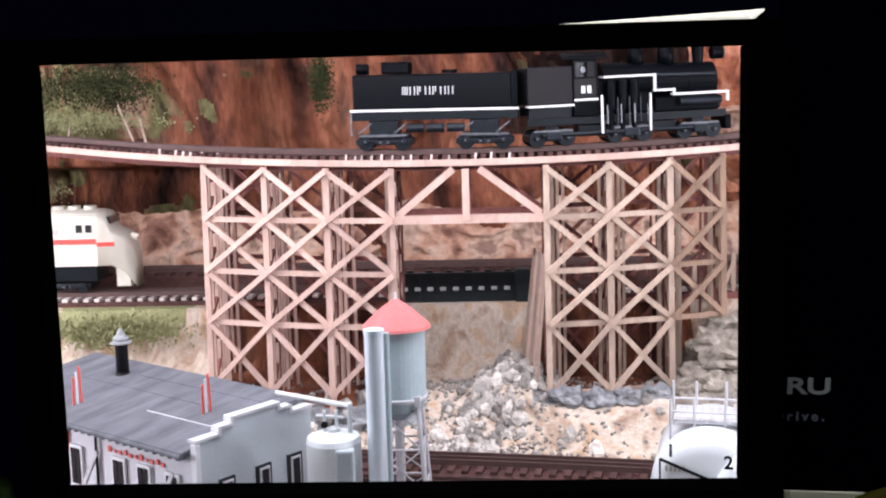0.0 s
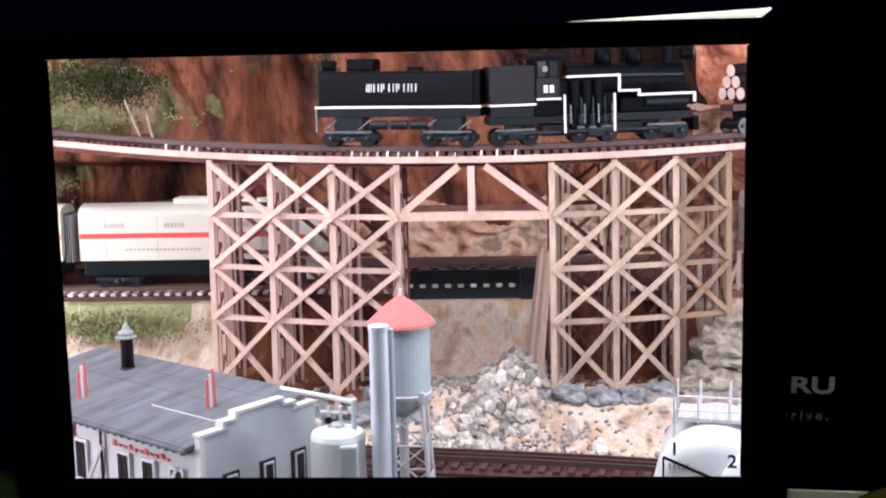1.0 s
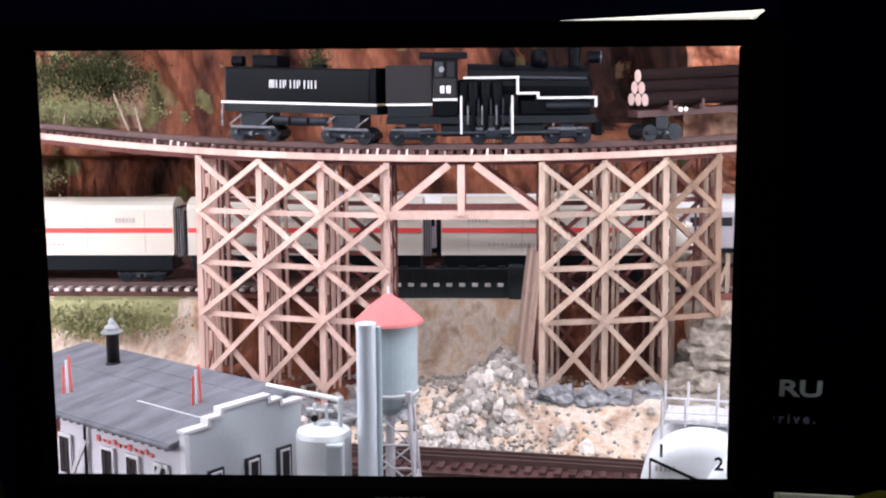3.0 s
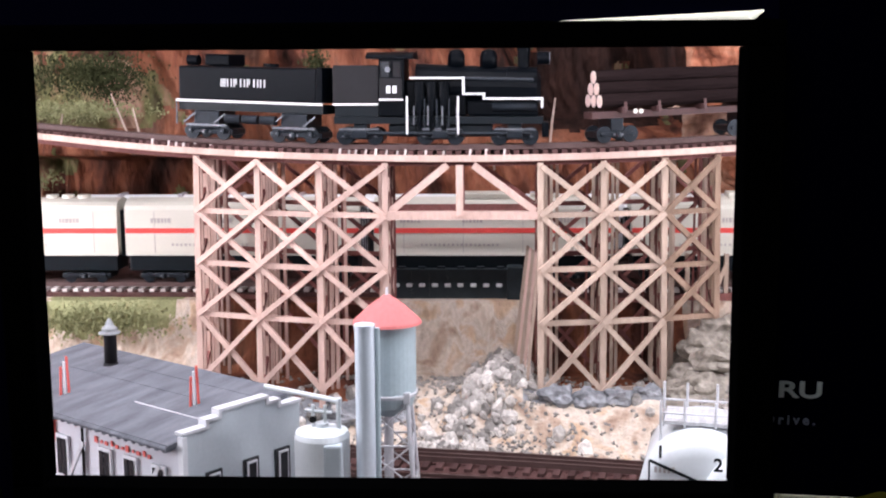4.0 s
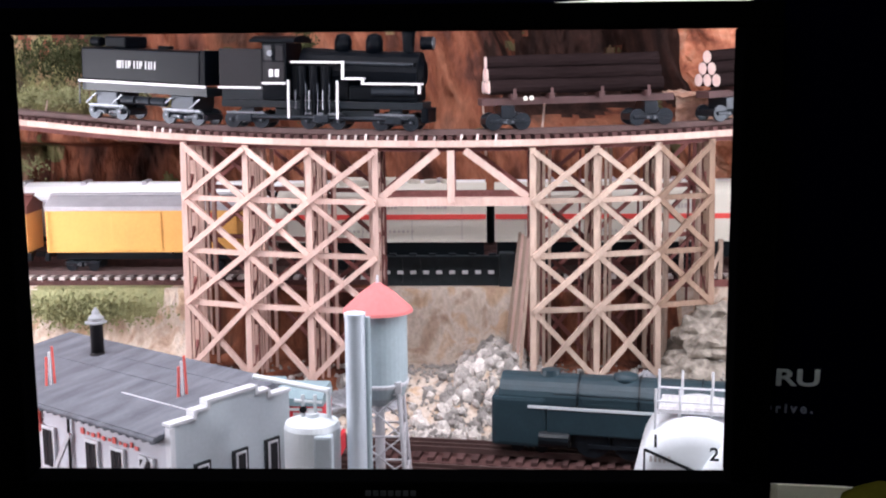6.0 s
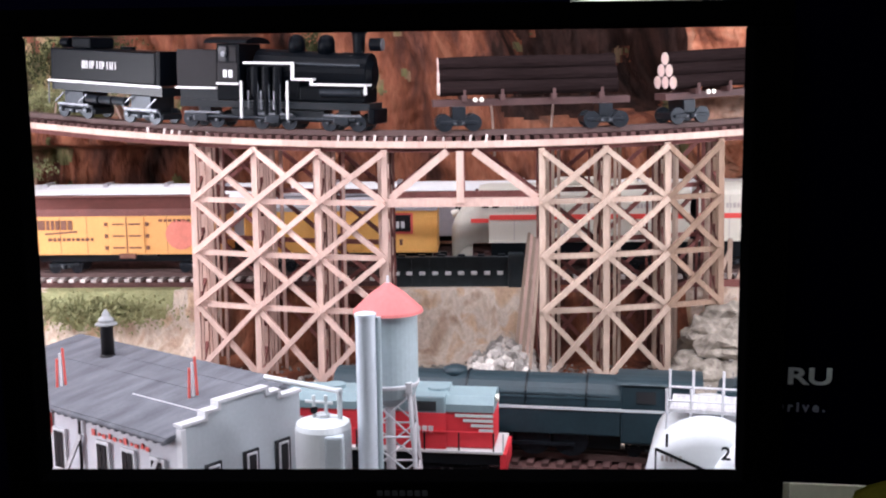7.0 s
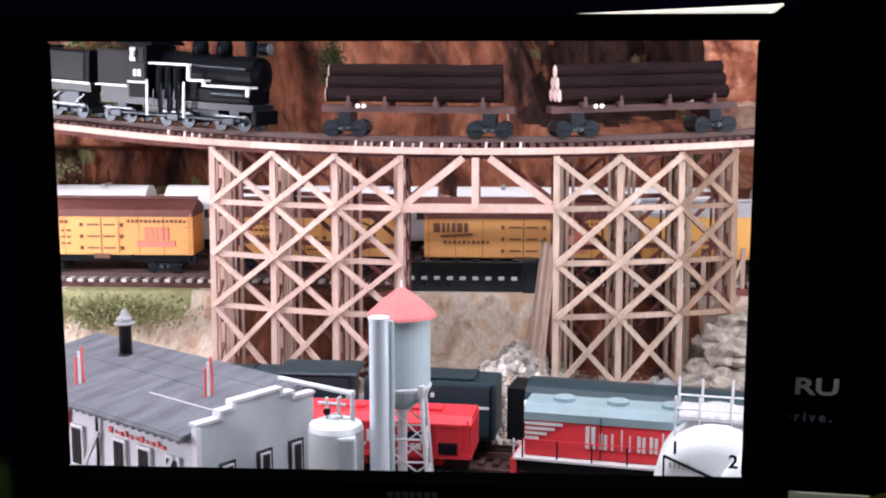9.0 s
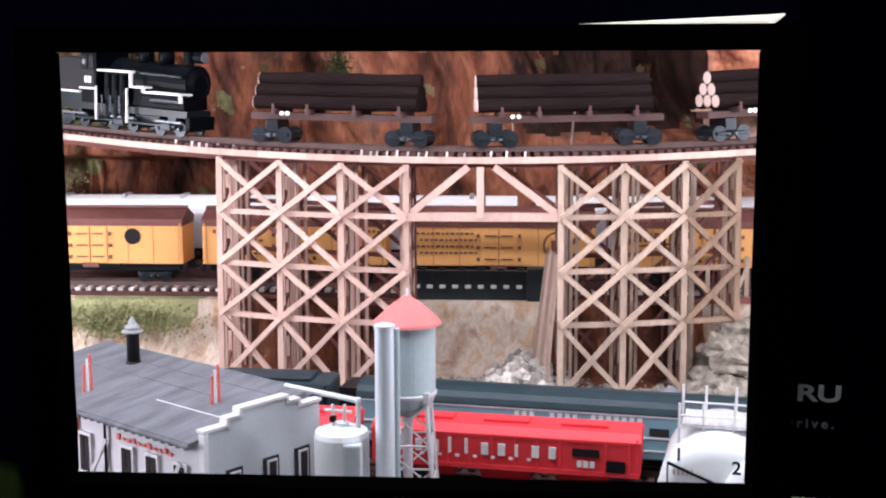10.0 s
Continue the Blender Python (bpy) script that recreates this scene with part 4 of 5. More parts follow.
    part("boiler_pipe", cyl((0.04, -0.026, 0.088), (0.145, -0.024, 0.086), 0.0022, seg=10), TRUCK_METAL, c)
    part("air_reservoir", cyl((0.085, -0.030, 0.050), (0.150, -0.030, 0.050), 0.006, seg=14), TRUCK_METAL, c)
    part("bunker_frame", box((-0.148, -0.028, 0.0362), (-0.083, 0.028, 0.0512)), CHASSIS, c)
    for ob in c.children_recursive:
        for v in ob.data.vertices:
            v.co.z = 0.025 + (v.co.z - 0.020) * 1.075
    for x in (-0.112, 0.008, 0.118):
        tr = truck(c, x, 0.070, 0.0130, 0.020)
        part("bolster", box((x - 0.010, -0.018, 0.017), (x + 0.010, 0.018, 0.0312), 0.001), TRUCK_METAL, tr)
        part("gear_case", box((x - 0.012, -0.034, 0.010), (x + 0.012, -0.026, 0.022), 0.002), TRUCK_METAL, tr)
        for dx in (-0.024, 0.024):
            part("axle_end", cyl((x + dx, -0.0250, 0.0130), (x + dx, -0.0275, 0.0130), 0.0040, seg=10), TRUCK_METAL, tr)
            part("hub", cyl((x + dx, -0.0275, 0.0130), (x + dx, -0.0285, 0.0130), 0.0016, seg=8), GLINT_STEEL, tr)
        part("equaliser", beam((x - 0.030, -0.0272, 0.0235), (x + 0.030, -0.0272, 0.0235), 0.0016, 0.0028), GLINT_STEEL, tr)
    # pale upright rods added as glints below the boiler
    for k in range(4):
        part("grab_iron", cyl((-0.030 + k * 0.021, -0.0350, 0.030), (-0.030 + k * 0.021, -0.0350, 0.058), 0.0012, seg=8), GLINT_STEEL, c)
    part("pilot", box((0.158, -0.028, 0.012), (0.168, 0.028, 0.034), 0.002), LOCO_BLACK, c)
    return c


def log_car():
    c = thing("log_car", "skeleton log car loaded with dark logs", "freight car", group="log cars")
    part("frame", box((-0.145, -0.016, 0.036), (0.145, 0.016, 0.046)), FRAME_RED, c)
    for x in (-0.10, -0.045, 0.03, 0.10):
        part("bunk", box((x - 0.004, -0.034, 0.044), (x + 0.004, 0.034, 0.0525)), FRAME_RED, c)
        part("stake", box((x - 0.002, -0.0365, 0.044), (x + 0.002, -0.034, 0.060)), FRAME_RED, c)
    spots = [(-0.0215, 0.062), (0.0, 0.062), (0.0215, 0.062), (-0.0108, 0.0795), (0.0108, 0.0795), (0.0, 0.097)]
    rng = random.Random(5)
    for y, z in spots:
        bm = bmesh.new()
        r = 0.0103
        secs = []
        for k in range(9):
            x = -0.135 + k * 0.26 / 8
            secs.append([bm.verts.new((x, y + (r + rng.uniform(-0.0008, 0.0008)) * math.cos(a), z + (r + rng.uniform(-0.0008, 0.0008)) * math.sin(a))) for a in (2 * math.pi * q / 12 for q in range(12))])
        for a, b in zip(secs, secs[1:]):
            for q in range(12):
                bm.faces.new((a[q], a[(q + 1) % 12], b[(q + 1) % 12], b[q]))
        bm.faces.new(secs[0]); bm.faces.new(secs[-1])
        log = part("log", bm, LOG, c)
        part("cut_end", cyl((-0.135, y, z), (-0.1362, y, z), 0.0094, seg=14), LOG_END, log, "pale sawn log end")
    for x in (-0.108, 0.108):
        tr = truck(c, x, 0.066, 0.0125)
        part("bolster", box((x - 0.010, -0.022, 0.017), (x + 0.010, 0.022, 0.0358), 0.001), TRUCK_METAL, tr)
    for k in range(2):
        part("brake_wheel", cyl((-0.085 + k * 0.009, -0.036, 0.046), (-0.085 + k * 0.009, -0.038, 0.046), 0.0035, seg=10), BRASS, c)
    return c


def road_diesel():
    c = thing("road_diesel", "red and grey hood diesel locomotive", "locomotive")
    L = 0.208
    part("walkway", box((-L, -0.040, 0.043), (L, 0.040, 0.0475), 0.0008), WHITE_TRIM, c)
    part("frame", box((-L + 0.004, -0.036, 0.024), (L - 0.004, 0.036, 0.0428)), CHASSIS, c)
    part("hood", box((-L + 0.012, -0.030, 0.048), (L - 0.012, 0.030, 0.107), 0.003), DIESEL_RED, c)
    part("hood_top", prism([(-0.0315, 0.1073), (-0.0315, 0.120), (-0.022, 0.132), (0.022, 0.132), (0.0315, 0.120), (0.0315, 0.1073)], -L + 0.012, L - 0.012), DIESEL_GREY, c, "grey hood top")
    for k in range(5):
        part("roof_fan", cyl((-0.15 + k * 0.068, 0, 0.132), (-0.15 + k * 0.068, 0, 0.138), 0.014, seg=18), DIESEL_GREY, c)
    part("exhaust", box((0.02, -0.012, 0.132), (0.07, 0.012, 0.137)), DIESEL_GREY, c)
    for x in (-0.10, 0.035, 0.105):
        part("panel_line", box((x, -0.0325, 0.050), (x + 0.0012, -0.0300, 0.118)), CAB_GREY, c)
    cab = part("cab", box((0.085, -0.036, 0.048), (0.135, 0.036, 0.1345), 0.003), DIESEL_GREY, c)
    part("cab_side", box((0.084, -0.0372, 0.0485), (0.136, -0.0358, 0.107)), DIESEL_RED, cab)
    part("window", box((0.096, -0.0374, 0.110), (0.124, -0.0355, 0.126)), WINDOW_DARK, cab)
    bars("number_bars", cab, WHITE_TRIM, 0.098, 0.076, (0.006, 0.006, 0.006), 0.010, -0.0380, 0.002)
    for k in range(4):
        for s in (-1, 1):
            part("chevron", beam((s * (L - 0.013), -0.0312, 0.102 - k * 0.008), (s * (L - 0.013 - 0.048 + k * 0.010), -0.0312, 0.102 - k * 0.008), 0.0012, 0.0045), WHITE_TRIM, c)
    wid = (0.011, 0.009, 0.006, 0.004, 0.004, 0.009, 0.009, 0.005, 0.009, 0.009)
    x = -0.118
    for k, w in enumerate(wid):
        h = 0.036 if k == 0 else 0.034 if k in (3, 7) else 0.026
        bm = bmesh.new()
        add_box(bm, (x, -0.0316, 0.067), (x + w * 0.44, -0.0300, 0.067 + h))
        if w > 0.008:
            add_box(bm, (x + w * 0.66, -0.0316, 0.067), (x + w * 1.10, -0.0300, 0.067 + h * (1 if k == 0 else 0.95)))
        part("letter_bar", bm, WHITE_TRIM, c)
        x += w + 0.0060
    for k in range(10):
        px = -L + 0.012 + k * (2 * L - 0.024) / 9
        part("stanchion", box((px - 0.0010, -0.0395, 0.0475), (px + 0.0010, -0.0378, 0.078)), CAB_GREY, c)
    part("handrail", box((-L + 0.012, -0.0395, 0.0772), (L - 0.012, -0.0380, 0.0786)), DIESEL_RED, c)
    for s in (-1, 1):
        part("pilot", box((s * L - 0.004, -0.038, 0.010), (s * L + 0.004, 0.038, 0.043), 0.001), DIESEL_RED, c)
        part("end_rail", box((s * L - 0.001, -0.037, 0.0475), (s * L + 0.001, -0.035, 0.076)), WHITE_TRIM, c)
        part("headlight", cyl((s * (L - 0.013), -0.006, 0.124), (s * (L - 0.008), -0.006, 0.124), 0.006, seg=14), BRASS, c)
        truck(c, s * 0.135, 0.105, 0.011)
    part("fuel_tank", box((-0.06, -0.030, 0.008), (0.06, 0.030, 0.0235), 0.003), CHASSIS, c)
    return c


def hopper_car():
    c = thing("hopper_car", "red covered hopper car with white lettering", "freight car", group="red hoppers")
    L = 0.172
    part("body", prism([(-0.036, 0.050), (-0.038, 0.108), (-0.026, 0.120), (0.026, 0.120), (0.038, 0.108), (0.036, 0.050)], -L, L), DIESEL_RED, c)
    part("top_band", box((-L - 0.001, -0.0395, 0.103), (L + 0.001, 0.0395, 0.109), 0.001), DIESEL_RED, c)
    part("side_sill", box((-L, -0.0385, 0.042), (L, 0.0385, 0.050)), DIESEL_RED, c)
    for x in (-0.10, 0.0, 0.10):
        part("chute", prism([(-0.030, 0.041), (-0.012, 0.012), (0.012, 0.012), (0.030, 0.041)], x - 0.032, x + 0.032), DIESEL_RED, c)
        part("hatch", box((x - 0.030, -0.012, 0.1205), (x + 0.030, 0.012, 0.126), 0.001), DIESEL_RED, c)
    for k in range(12):
        x = -L + 0.014 + k * (2 * L - 0.028) / 11
        part("side_rib", box((x - 0.0012, -0.0400, 0.050), (x + 0.0012, -0.0365, 0.103)), DIESEL_RED, c)
    for k in range(10):
        x = -0.135 + k * 0.0215
        h = 0.029 if k in (0, 3, 4) else 0.022
        part("letter_bar", box((x, -0.0408, 0.070), (x + (0.009 if k not in (3, 4, 7) else 0.004), -0.0385, 0.070 + h)), WHITE_TRIM, c)
    part("emblem", box((0.088, -0.0408, 0.078), (0.122, -0.0385, 0.092)), CAB_GREY, c)
    bars("data_bars", c, WHITE_TRIM, 0.094, 0.058, (0.006, 0.006, 0.006), 0.012, -0.0400, 0.002)
    bars("data_bars", c, WHITE_TRIM, -0.13, 0.063, (0.005,) * 8, 0.005, -0.0400, 0.018)
    part("end_opening", box((L - 0.042, -0.0403, 0.052), (L - 0.018, -0.037, 0.072)), CHASSIS, c)
    for s in (-1, 1):
        part("ladder", box((s * (L - 0.004) - 0.001, -0.0425, 0.05), (s * (L - 0.004) + 0.001, -0.040, 0.118)), DIESEL_RED, c)
        truck(c, s * 0.135, 0.060)
    return c


def streamlined_steamer():
    c = thing("steam_locomotive", "long black steam locomotive with a pale running line", "locomotive")
    L, E = 0.215, 0.290
    part("boiler", cyl((-L + 0.01, 0, 0.082), (0.185, 0, 0.080), 0.034, 0.036, 28), NIGHT_GREEN, c, smooth=False)
    for x in (-0.10, -0.02, 0.06, 0.14):
        part("boiler_band", cyl((x - 0.0012, 0, 0.0815), (x + 0.0012, 0, 0.0815), 0.0368, seg=28), CHASSIS, c)
    part("front_shroud", box((-L, -0.036, 0.012), (-L + 0.075, 0.036, 0.088), 0.006), NIGHT_GREEN, c)
    part("skirt", box((-L + 0.075, -0.036, 0.034), (0.185, 0.036, 0.072), 0.003), NIGHT_GREEN, c)
    part("running_line", box((-L + 0.05, -0.0375, 0.0725), (E - 0.012, -0.0358, 0.0765)), CAR_LINE, c)
    cab = part("cab", box((0.185, -0.037, 0.024), (E - 0.01, 0.037, 0.112), 0.004), NIGHT_GREEN, c)
    part("roof", prism(roof_profile(0.039, 0.1125, 0.1135, 0.007), 0.180, E), NIGHT_GREEN, cab)
    part("window", box((0.205, -0.0382, 0.086), (0.230, -0.0365, 0.104)), WINDOW_DARK, cab)
    part("smoke_pipe", cyl((-0.14, 0, 0.112), (-0.14, 0, 0.122), 0.014, 0.012, 16), NIGHT_GREEN, c)
    part("dome", lathe([(0.018, 0.110), (0.016, 0.120), (0.006, 0.124)], 18, (-0.04, 0, 0)), NIGHT_GREEN, c, smooth=True)
    part("headlight", cyl((-L - 0.003, 0, 0.070), (-L + 0.002, 0, 0.070), 0.008, seg=14), CHASSIS, c)
    part("handrail", cyl((-0.13, -0.0385, 0.096), (0.175, -0.0385, 0.094), 0.0010, seg=8), CHASSIS, c)
    for x in (E - 0.014, E - 0.024):
        part("marker_light", cyl((x, -0.0372, 0.0790), (x, -0.0395, 0.0790), 0.0026, seg=10), BRASS, c)
    for k in range(5):
        part("driver", cyl((-0.08 + k * 0.050, -0.030, 0.023), (-0.08 + k * 0.050, -0.024, 0.023), 0.023, seg=22), TRUCK_METAL, c)
    part("side_rod", box((-0.085, -0.034, 0.016), (0.125, -0.031, 0.021)), TRUCK_METAL, c)
    part("cylinder", cyl((-0.15, -0.030, 0.026), (-0.11, -0.030, 0.026), 0.013, seg=16), CHASSIS, c)
    part("ash_pan", box((-0.11, -0.022, 0.010), (0.185, 0.022, 0.0335), 0.002), CHASSIS, c)
    truck(c, -0.165, 0.05)
    truck(c, 0.225, 0.07)
    return c


def steam_tender():
    c = thing("steam_tender", "black steam locomotive tender with pale line", "tender")
    L = 0.092
    part("tank", box((-L, -0.036, 0.024), (L, 0.036, 0.112), 0.006), NIGHT_GREEN, c)
    part("line", box((-L + 0.004, -0.0372, 0.0725), (L - 0.004, -0.0358, 0.0765)), CAR_LINE, c)
    part("coal", box((-L + 0.02, -0.026, 0.1125), (L - 0.03, 0.026, 0.117), 0.003), NIGHT_GREEN, c)
    bars("lettering", c, CAR_LINE, -0.030, 0.088, (0.005,) * 4, 0.007, -0.0366, 0.006)
    part("ladder", box((L - 0.008, -0.0385, 0.030), (L - 0.004, -0.0365, 0.110)), CHASSIS, c)
    truck(c, -0.050, 0.070)
    truck(c, 0.050, 0.070)
    return c


def dark_coach():
    c = thing("dark_coach", "two-tone grey passenger coach with pale lines", "passenger car", group="dark coaches")
    L = 0.285
    part("body", box((-L, -0.036, 0.026), (L, 0.036, 0.100), 0.002), CAR_GREY, c)
    part("roof", prism(roof_profile(0.0375, 0.1003, 0.104, 0.024), -L, L), NIGHT_GREEN, c)
    for z in (0.0985, 0.062, 0.040):
        part("line", box((-L, -0.0375, z), (L, -0.0358, z + 0.0026)), CAR_LINE, c)
    for x0, n in ((-0.061, 3), (-0.013, 4), (0.042, 7)):
        bars("lettering", c, CAR_LINE, x0, 0.0865, (0.0060,) * n, 0.0095, -0.0366, 0.0042)
    for k in range(12):
        x = -L + 0.04 + k * 0.0455
        part("window", box((x, -0.0368, 0.066), (x + 0.026, -0.0355, 0.080)), WINDOW_DARK, c)
    part("underframe", box((-L + 0.01, -0.028, 0.014), (L - 0.01, 0.028, 0.0258)), CHASSIS, c)
    part("diaphragm", box((-L - 0.026, -0.030, 0.026), (-L, 0.030, 0.116)), CHASSIS, c)
    truck(c, -L + 0.07, 0.075)
    truck(c, L - 0.07, 0.075)
    return c


# ---- the foreground buildings ----
def depot():
    h = thing("trackside_building", "grey model warehouse with stepped parapet and felt roof", "building", pose(-0.246, 0.120, 0.0, 0, 0, 53.6))
    Z0, D, LEN = 0.655, 0.185, 0.46

    def front(nm, lo, hi, m, par=h, label=""):
        return part(nm, box(lo, hi), m, par, label)

    part("long_wall", box((0, 0.010, Z0), (0.008, LEN, 0.7735)), HOUSE_FRONT, h)
    part("back_wall", box((D - 0.008, 0.010, Z0), (D, LEN, 0.790)), HOUSE_WALL, h)
    part("far_wall", box((0.008, LEN - 0.008, Z0), (D - 0.008, LEN, 0.772)), HOUSE_WALL, h)
    prof = [(0, Z0), (0, 0.7880), (0.035, 0.7880), (0.035, 0.7960), (0.055, 0.7960), (0.055, 0.8040), (0.130, 0.8040), (0.130, 0.7960), (0.150, 0.7960), (0.150, 0.7880), (D, 0.7880), (D, Z0)]
    bm = bmesh.new()
    rings = [[bm.verts.new((x, y, z)) for x, z in prof] for y in (0.0, 0.0095)]
    n = len(prof)
    for i in range(n):
        bm.faces.new((rings[0][i], rings[0][(i + 1) % n], rings[1][(i + 1) % n], rings[1][i]))
    bm.faces.new(rings[0]); bm.faces.new(rings[1])
    wall = part("stepped_wall", bm, HOUSE_WALL, h)
    for (x0, z0), (x1, z1) in zip(prof[1:-1], prof[2:-1]):
        if z0 == z1:
            part("coping", box((x0 - 0.002, -0.002, z0), (x1 + 0.002, 0.0115, z0 + 0.0035)), HOUSE_TRIM, wall)
        else:
            part("coping", box((x0 - 0.0025, -0.0025, min(z0, z1)), (x0 + 0.002, 0.0112, max(z0, z1))), HOUSE_TRIM, wall)
    part("corner_board", box((-0.003, -0.003, Z0), (0.004, 0.006, 0.786)), HOUSE_TRIM, wall)
    roof = part("roof", prism([(0.012, 0.770), (0.012, 0.7765), (LEN, 0.7765), (LEN, 0.770)], 0, 1), HOUSE_ROOF, h)
    for v in roof.data.vertices:
        k = v.co.x
        v.co.x = -0.012 + k * (D + 0.012)
        v.co.z += 0.024 * k
    part("gutter", cyl((-0.013, 0.012, 0.7725), (-0.013, LEN, 0.7725), 0.003, seg=10), HOUSE_ROOF, h)
    for k in range(30):
        part("rafter_end", box((-0.011, 0.02 + k * 0.0145, 0.766), (0.0, 0.0245 + k * 0.0145, 0.770)), HOUSE_ROOF, h)
    for y0, y1, x in ((0.02, 0.17, 0.060), (0.10, 0.38, 0.105), (0.03, 0.30, 0.145)):
        z = 0.7765 + 0.024 * (x + 0.012) / (D + 0.012)
        part("roof_seam", box((x, y0, z), (x + 0.0012, y1, z + 0.0010)), HOUSE_ROOF if x != 0.060 else LEG, roof)

    def window(wall_side, a, z0, w, hh):
        if wall_side == "long":
            f = part("window", box((-0.004, a, z0), (-0.0005, a + w, z0 + hh)), HOUSE_TRIM, h)
            part("pane", box((-0.0055, a + 0.004, z0 + 0.004), (-0.0042, a + w / 2 - 0.001, z0 + hh - 0.004)), WINDOW_DARK, f)
            part("pane", box((-0.0055, a + w / 2 + 0.001, z0 + 0.004), (-0.0042, a + w - 0.004, z0 + hh - 0.004)), WINDOW_DARK, f)
        else:
            f = part("window", box((a, -0.0035, z0), (a + w, -0.0005, z0 + hh)), WINDOW_DARK, h)
            part("frame", box((a + 0.004, -0.005, z0 + 0.003), (a + w - 0.004, -0.0036, z0 + hh - 0.003)), HOUSE_TRIM, f)
            part("pane", box((a + 0.0065, -0.0062, z0 + 0.0055), (a + w - 0.0065, -0.0051, z0 + hh - 0.0055)), WINDOW_DARK, f)

    for a in (0.030, 0.085, 0.135, 0.225, 0.32):
        window("long", a, 0.690, 0.026, 0.055)
    for a in (0.030, 0.088, 0.140):
        window("end", a, 0.688, 0.024, 0.048)
    part("downpipe", cyl((-0.004, 0.192, Z0), (-0.004, 0.192, 0.768), 0.0018, seg=8), CAB_GREY, h)
    for k in range(2):
        part("leaning_plank", beam((-0.012, 0.068 + k * 0.15, 0.690), (-0.004, 0.052 + k * 0.15 - 0.012, 0.745), 0.004, 0.005), HOUSE_TRIM, h)
    bm = bmesh.new()
    for k in range(11):
        y = 0.170 - k * 0.0105
        add_box(bm, (-0.002, y - 0.0060, 0.7485 + 0.001 * (k % 2)), (-0.0005, y - 0.002 * (k % 2), 0.7485 + (0.0045 if k % 3 else 0.0075)))
    part("red_lettering", bm, SIGN_RED, h, "unreadable red sign lettering as bars")
    sign = part("sign_board", box((-0.004, 0.255, 0.735), (-0.0005, 0.325, 0.766)), SIGN_RED, h, "small red and white sign board")
    part("sign_field", beam((-0.0048, 0.265, 0.742), (-0.0048, 0.312, 0.760), 0.0012, 0.010), PRINT_PINK, sign)
    return h


depot()


def roof_pole(x, y, z):
    p = thing("striped_pole", "red and white striped pole pair on the roof", "pole", pose(x, y, z), group="striped poles")
    for dx, m, hh in ((-0.0042, SIGN_RED, 0.038), (0.0, HOUSE_TRIM, 0.044), (0.0040, SIGN_RED, 0.050)):
        part("pole", cyl((dx, dx, 0), (dx * 0.6, dx, hh), 0.0017, seg=8), m, p)
    return p


roof_pole(-0.4548, 0.3184, 0.7815)
roof_pole(-0.2634, 0.2451, 0.788)

chimney = thing("roof_ventilator", "black roof stack with a pale conical cap", "chimney", pose(-0.4285, 0.4292, 0.7935))
part("pipe", lathe([(0.0090, 0.0), (0.0088, 0.044), (0.010, 0.046)], 20), CAB_GREY, chimney, smooth=True)
part("cap", lathe([(0.0150, 0.0455), (0.0150, 0.0475), (0.0105, 0.0490), (0.0110, 0.0530), (0.0060, 0.0575), (0.0050, 0.0610), (0.0015, 0.0670)], 20), CAP_GREY, chimney, "pale grey conical cap")
part("collar", lathe([(0.0115, 0.0), (0.0095, 0.004)], 20), CAB_GREY, chimney)


def water_tower():
    w = thing("water_tower", "grey water tower with a red conical roof", "water tower", pose(-0.0185, 0.22, 0))
    R = 0.0345
    tank = part("tank", lathe([(0.012, 0.786), (0.030, 0.799), (R, 0.812), (R, 0.902), (0.004, 0.903)], 36), TANK_GREY, w, smooth=False)
    part("hoop", lathe([(R + 0.0008, 0.812), (R + 0.0016, 0.8155), (R + 0.0008, 0.817)], 36), HOUSE_TRIM, tank)
    part("cone_roof", lathe([(0.0420, 0.9000), (0.0405, 0.9035), (0.020, 0.9225), (0.003, 0.9345)], 36), RED_ROOF, w, "faded red conical roof")
    part("finial", cyl((0, 0, 0.931), (0, 0, 0.943), 0.0022, 0.0014, 10), HOUSE_TRIM, w)
    base, top = 0.655, 0.815
    legs = []
    for sx, sy in ((-1, -1), (1, -1), (1, 1), (-1, 1)):
        a, b = Vector((sx * 0.036, sy * 0.036, base)), Vector((sx * 0.0245, sy * 0.0245, top))
        legs.append((a, b))
        part("leg", cyl(a, b, 0.0028, 0.0028, 10), LEG, w)
        part("bracket", box((b.x - 0.004, b.y - 0.004, 0.806), (b.x + 0.004, b.y + 0.004, 0.820), 0.001), LEG, w)
    for i in range(4):
        (a0, b0), (a1, b1) = legs[i], legs[(i + 1) % 4]
        for k in range(3):
            p = lambda a, b, f: a + (b - a) * f
            f0, f1 = k * 0.31, (k + 1) * 0.31
            part("tie_rod", cyl(p(a0, b0, f0), p(a1, b1, f1), 0.0011, seg=6), LEG, w)
            part("tie_rod", cyl(p(a1, b1, f0), p(a0, b0, f1), 0.0011, seg=6), LEG, w)
            part("girt", cyl(p(a0, b0, f1), p(a1, b1, f1), 0.0014, seg=6), LEG, w)
    part("riser", cyl((0, 0, base), (0, 0, 0.79), 0.006, seg=14), LEG, w)
    return w


water_tower()

pipe = thing("standpipe", "tall bright metal standpipe beside the water tower", "pipe", pose(-0.0385, 0.150, 0.655))
part("shaft", cyl((0, 0, 0), (0, 0, 0.255), 0.0115, seg=32), CHROME, pipe, smooth=False)
part("cap", lathe([(0.0122, 0.253), (0.0122, 0.2575), (0.004, 0.2595)], 28), CHROME, pipe)
part("flange", lathe([(0.0125, 0.0), (0.0125, 0.006)], 28), CHROME, pipe)
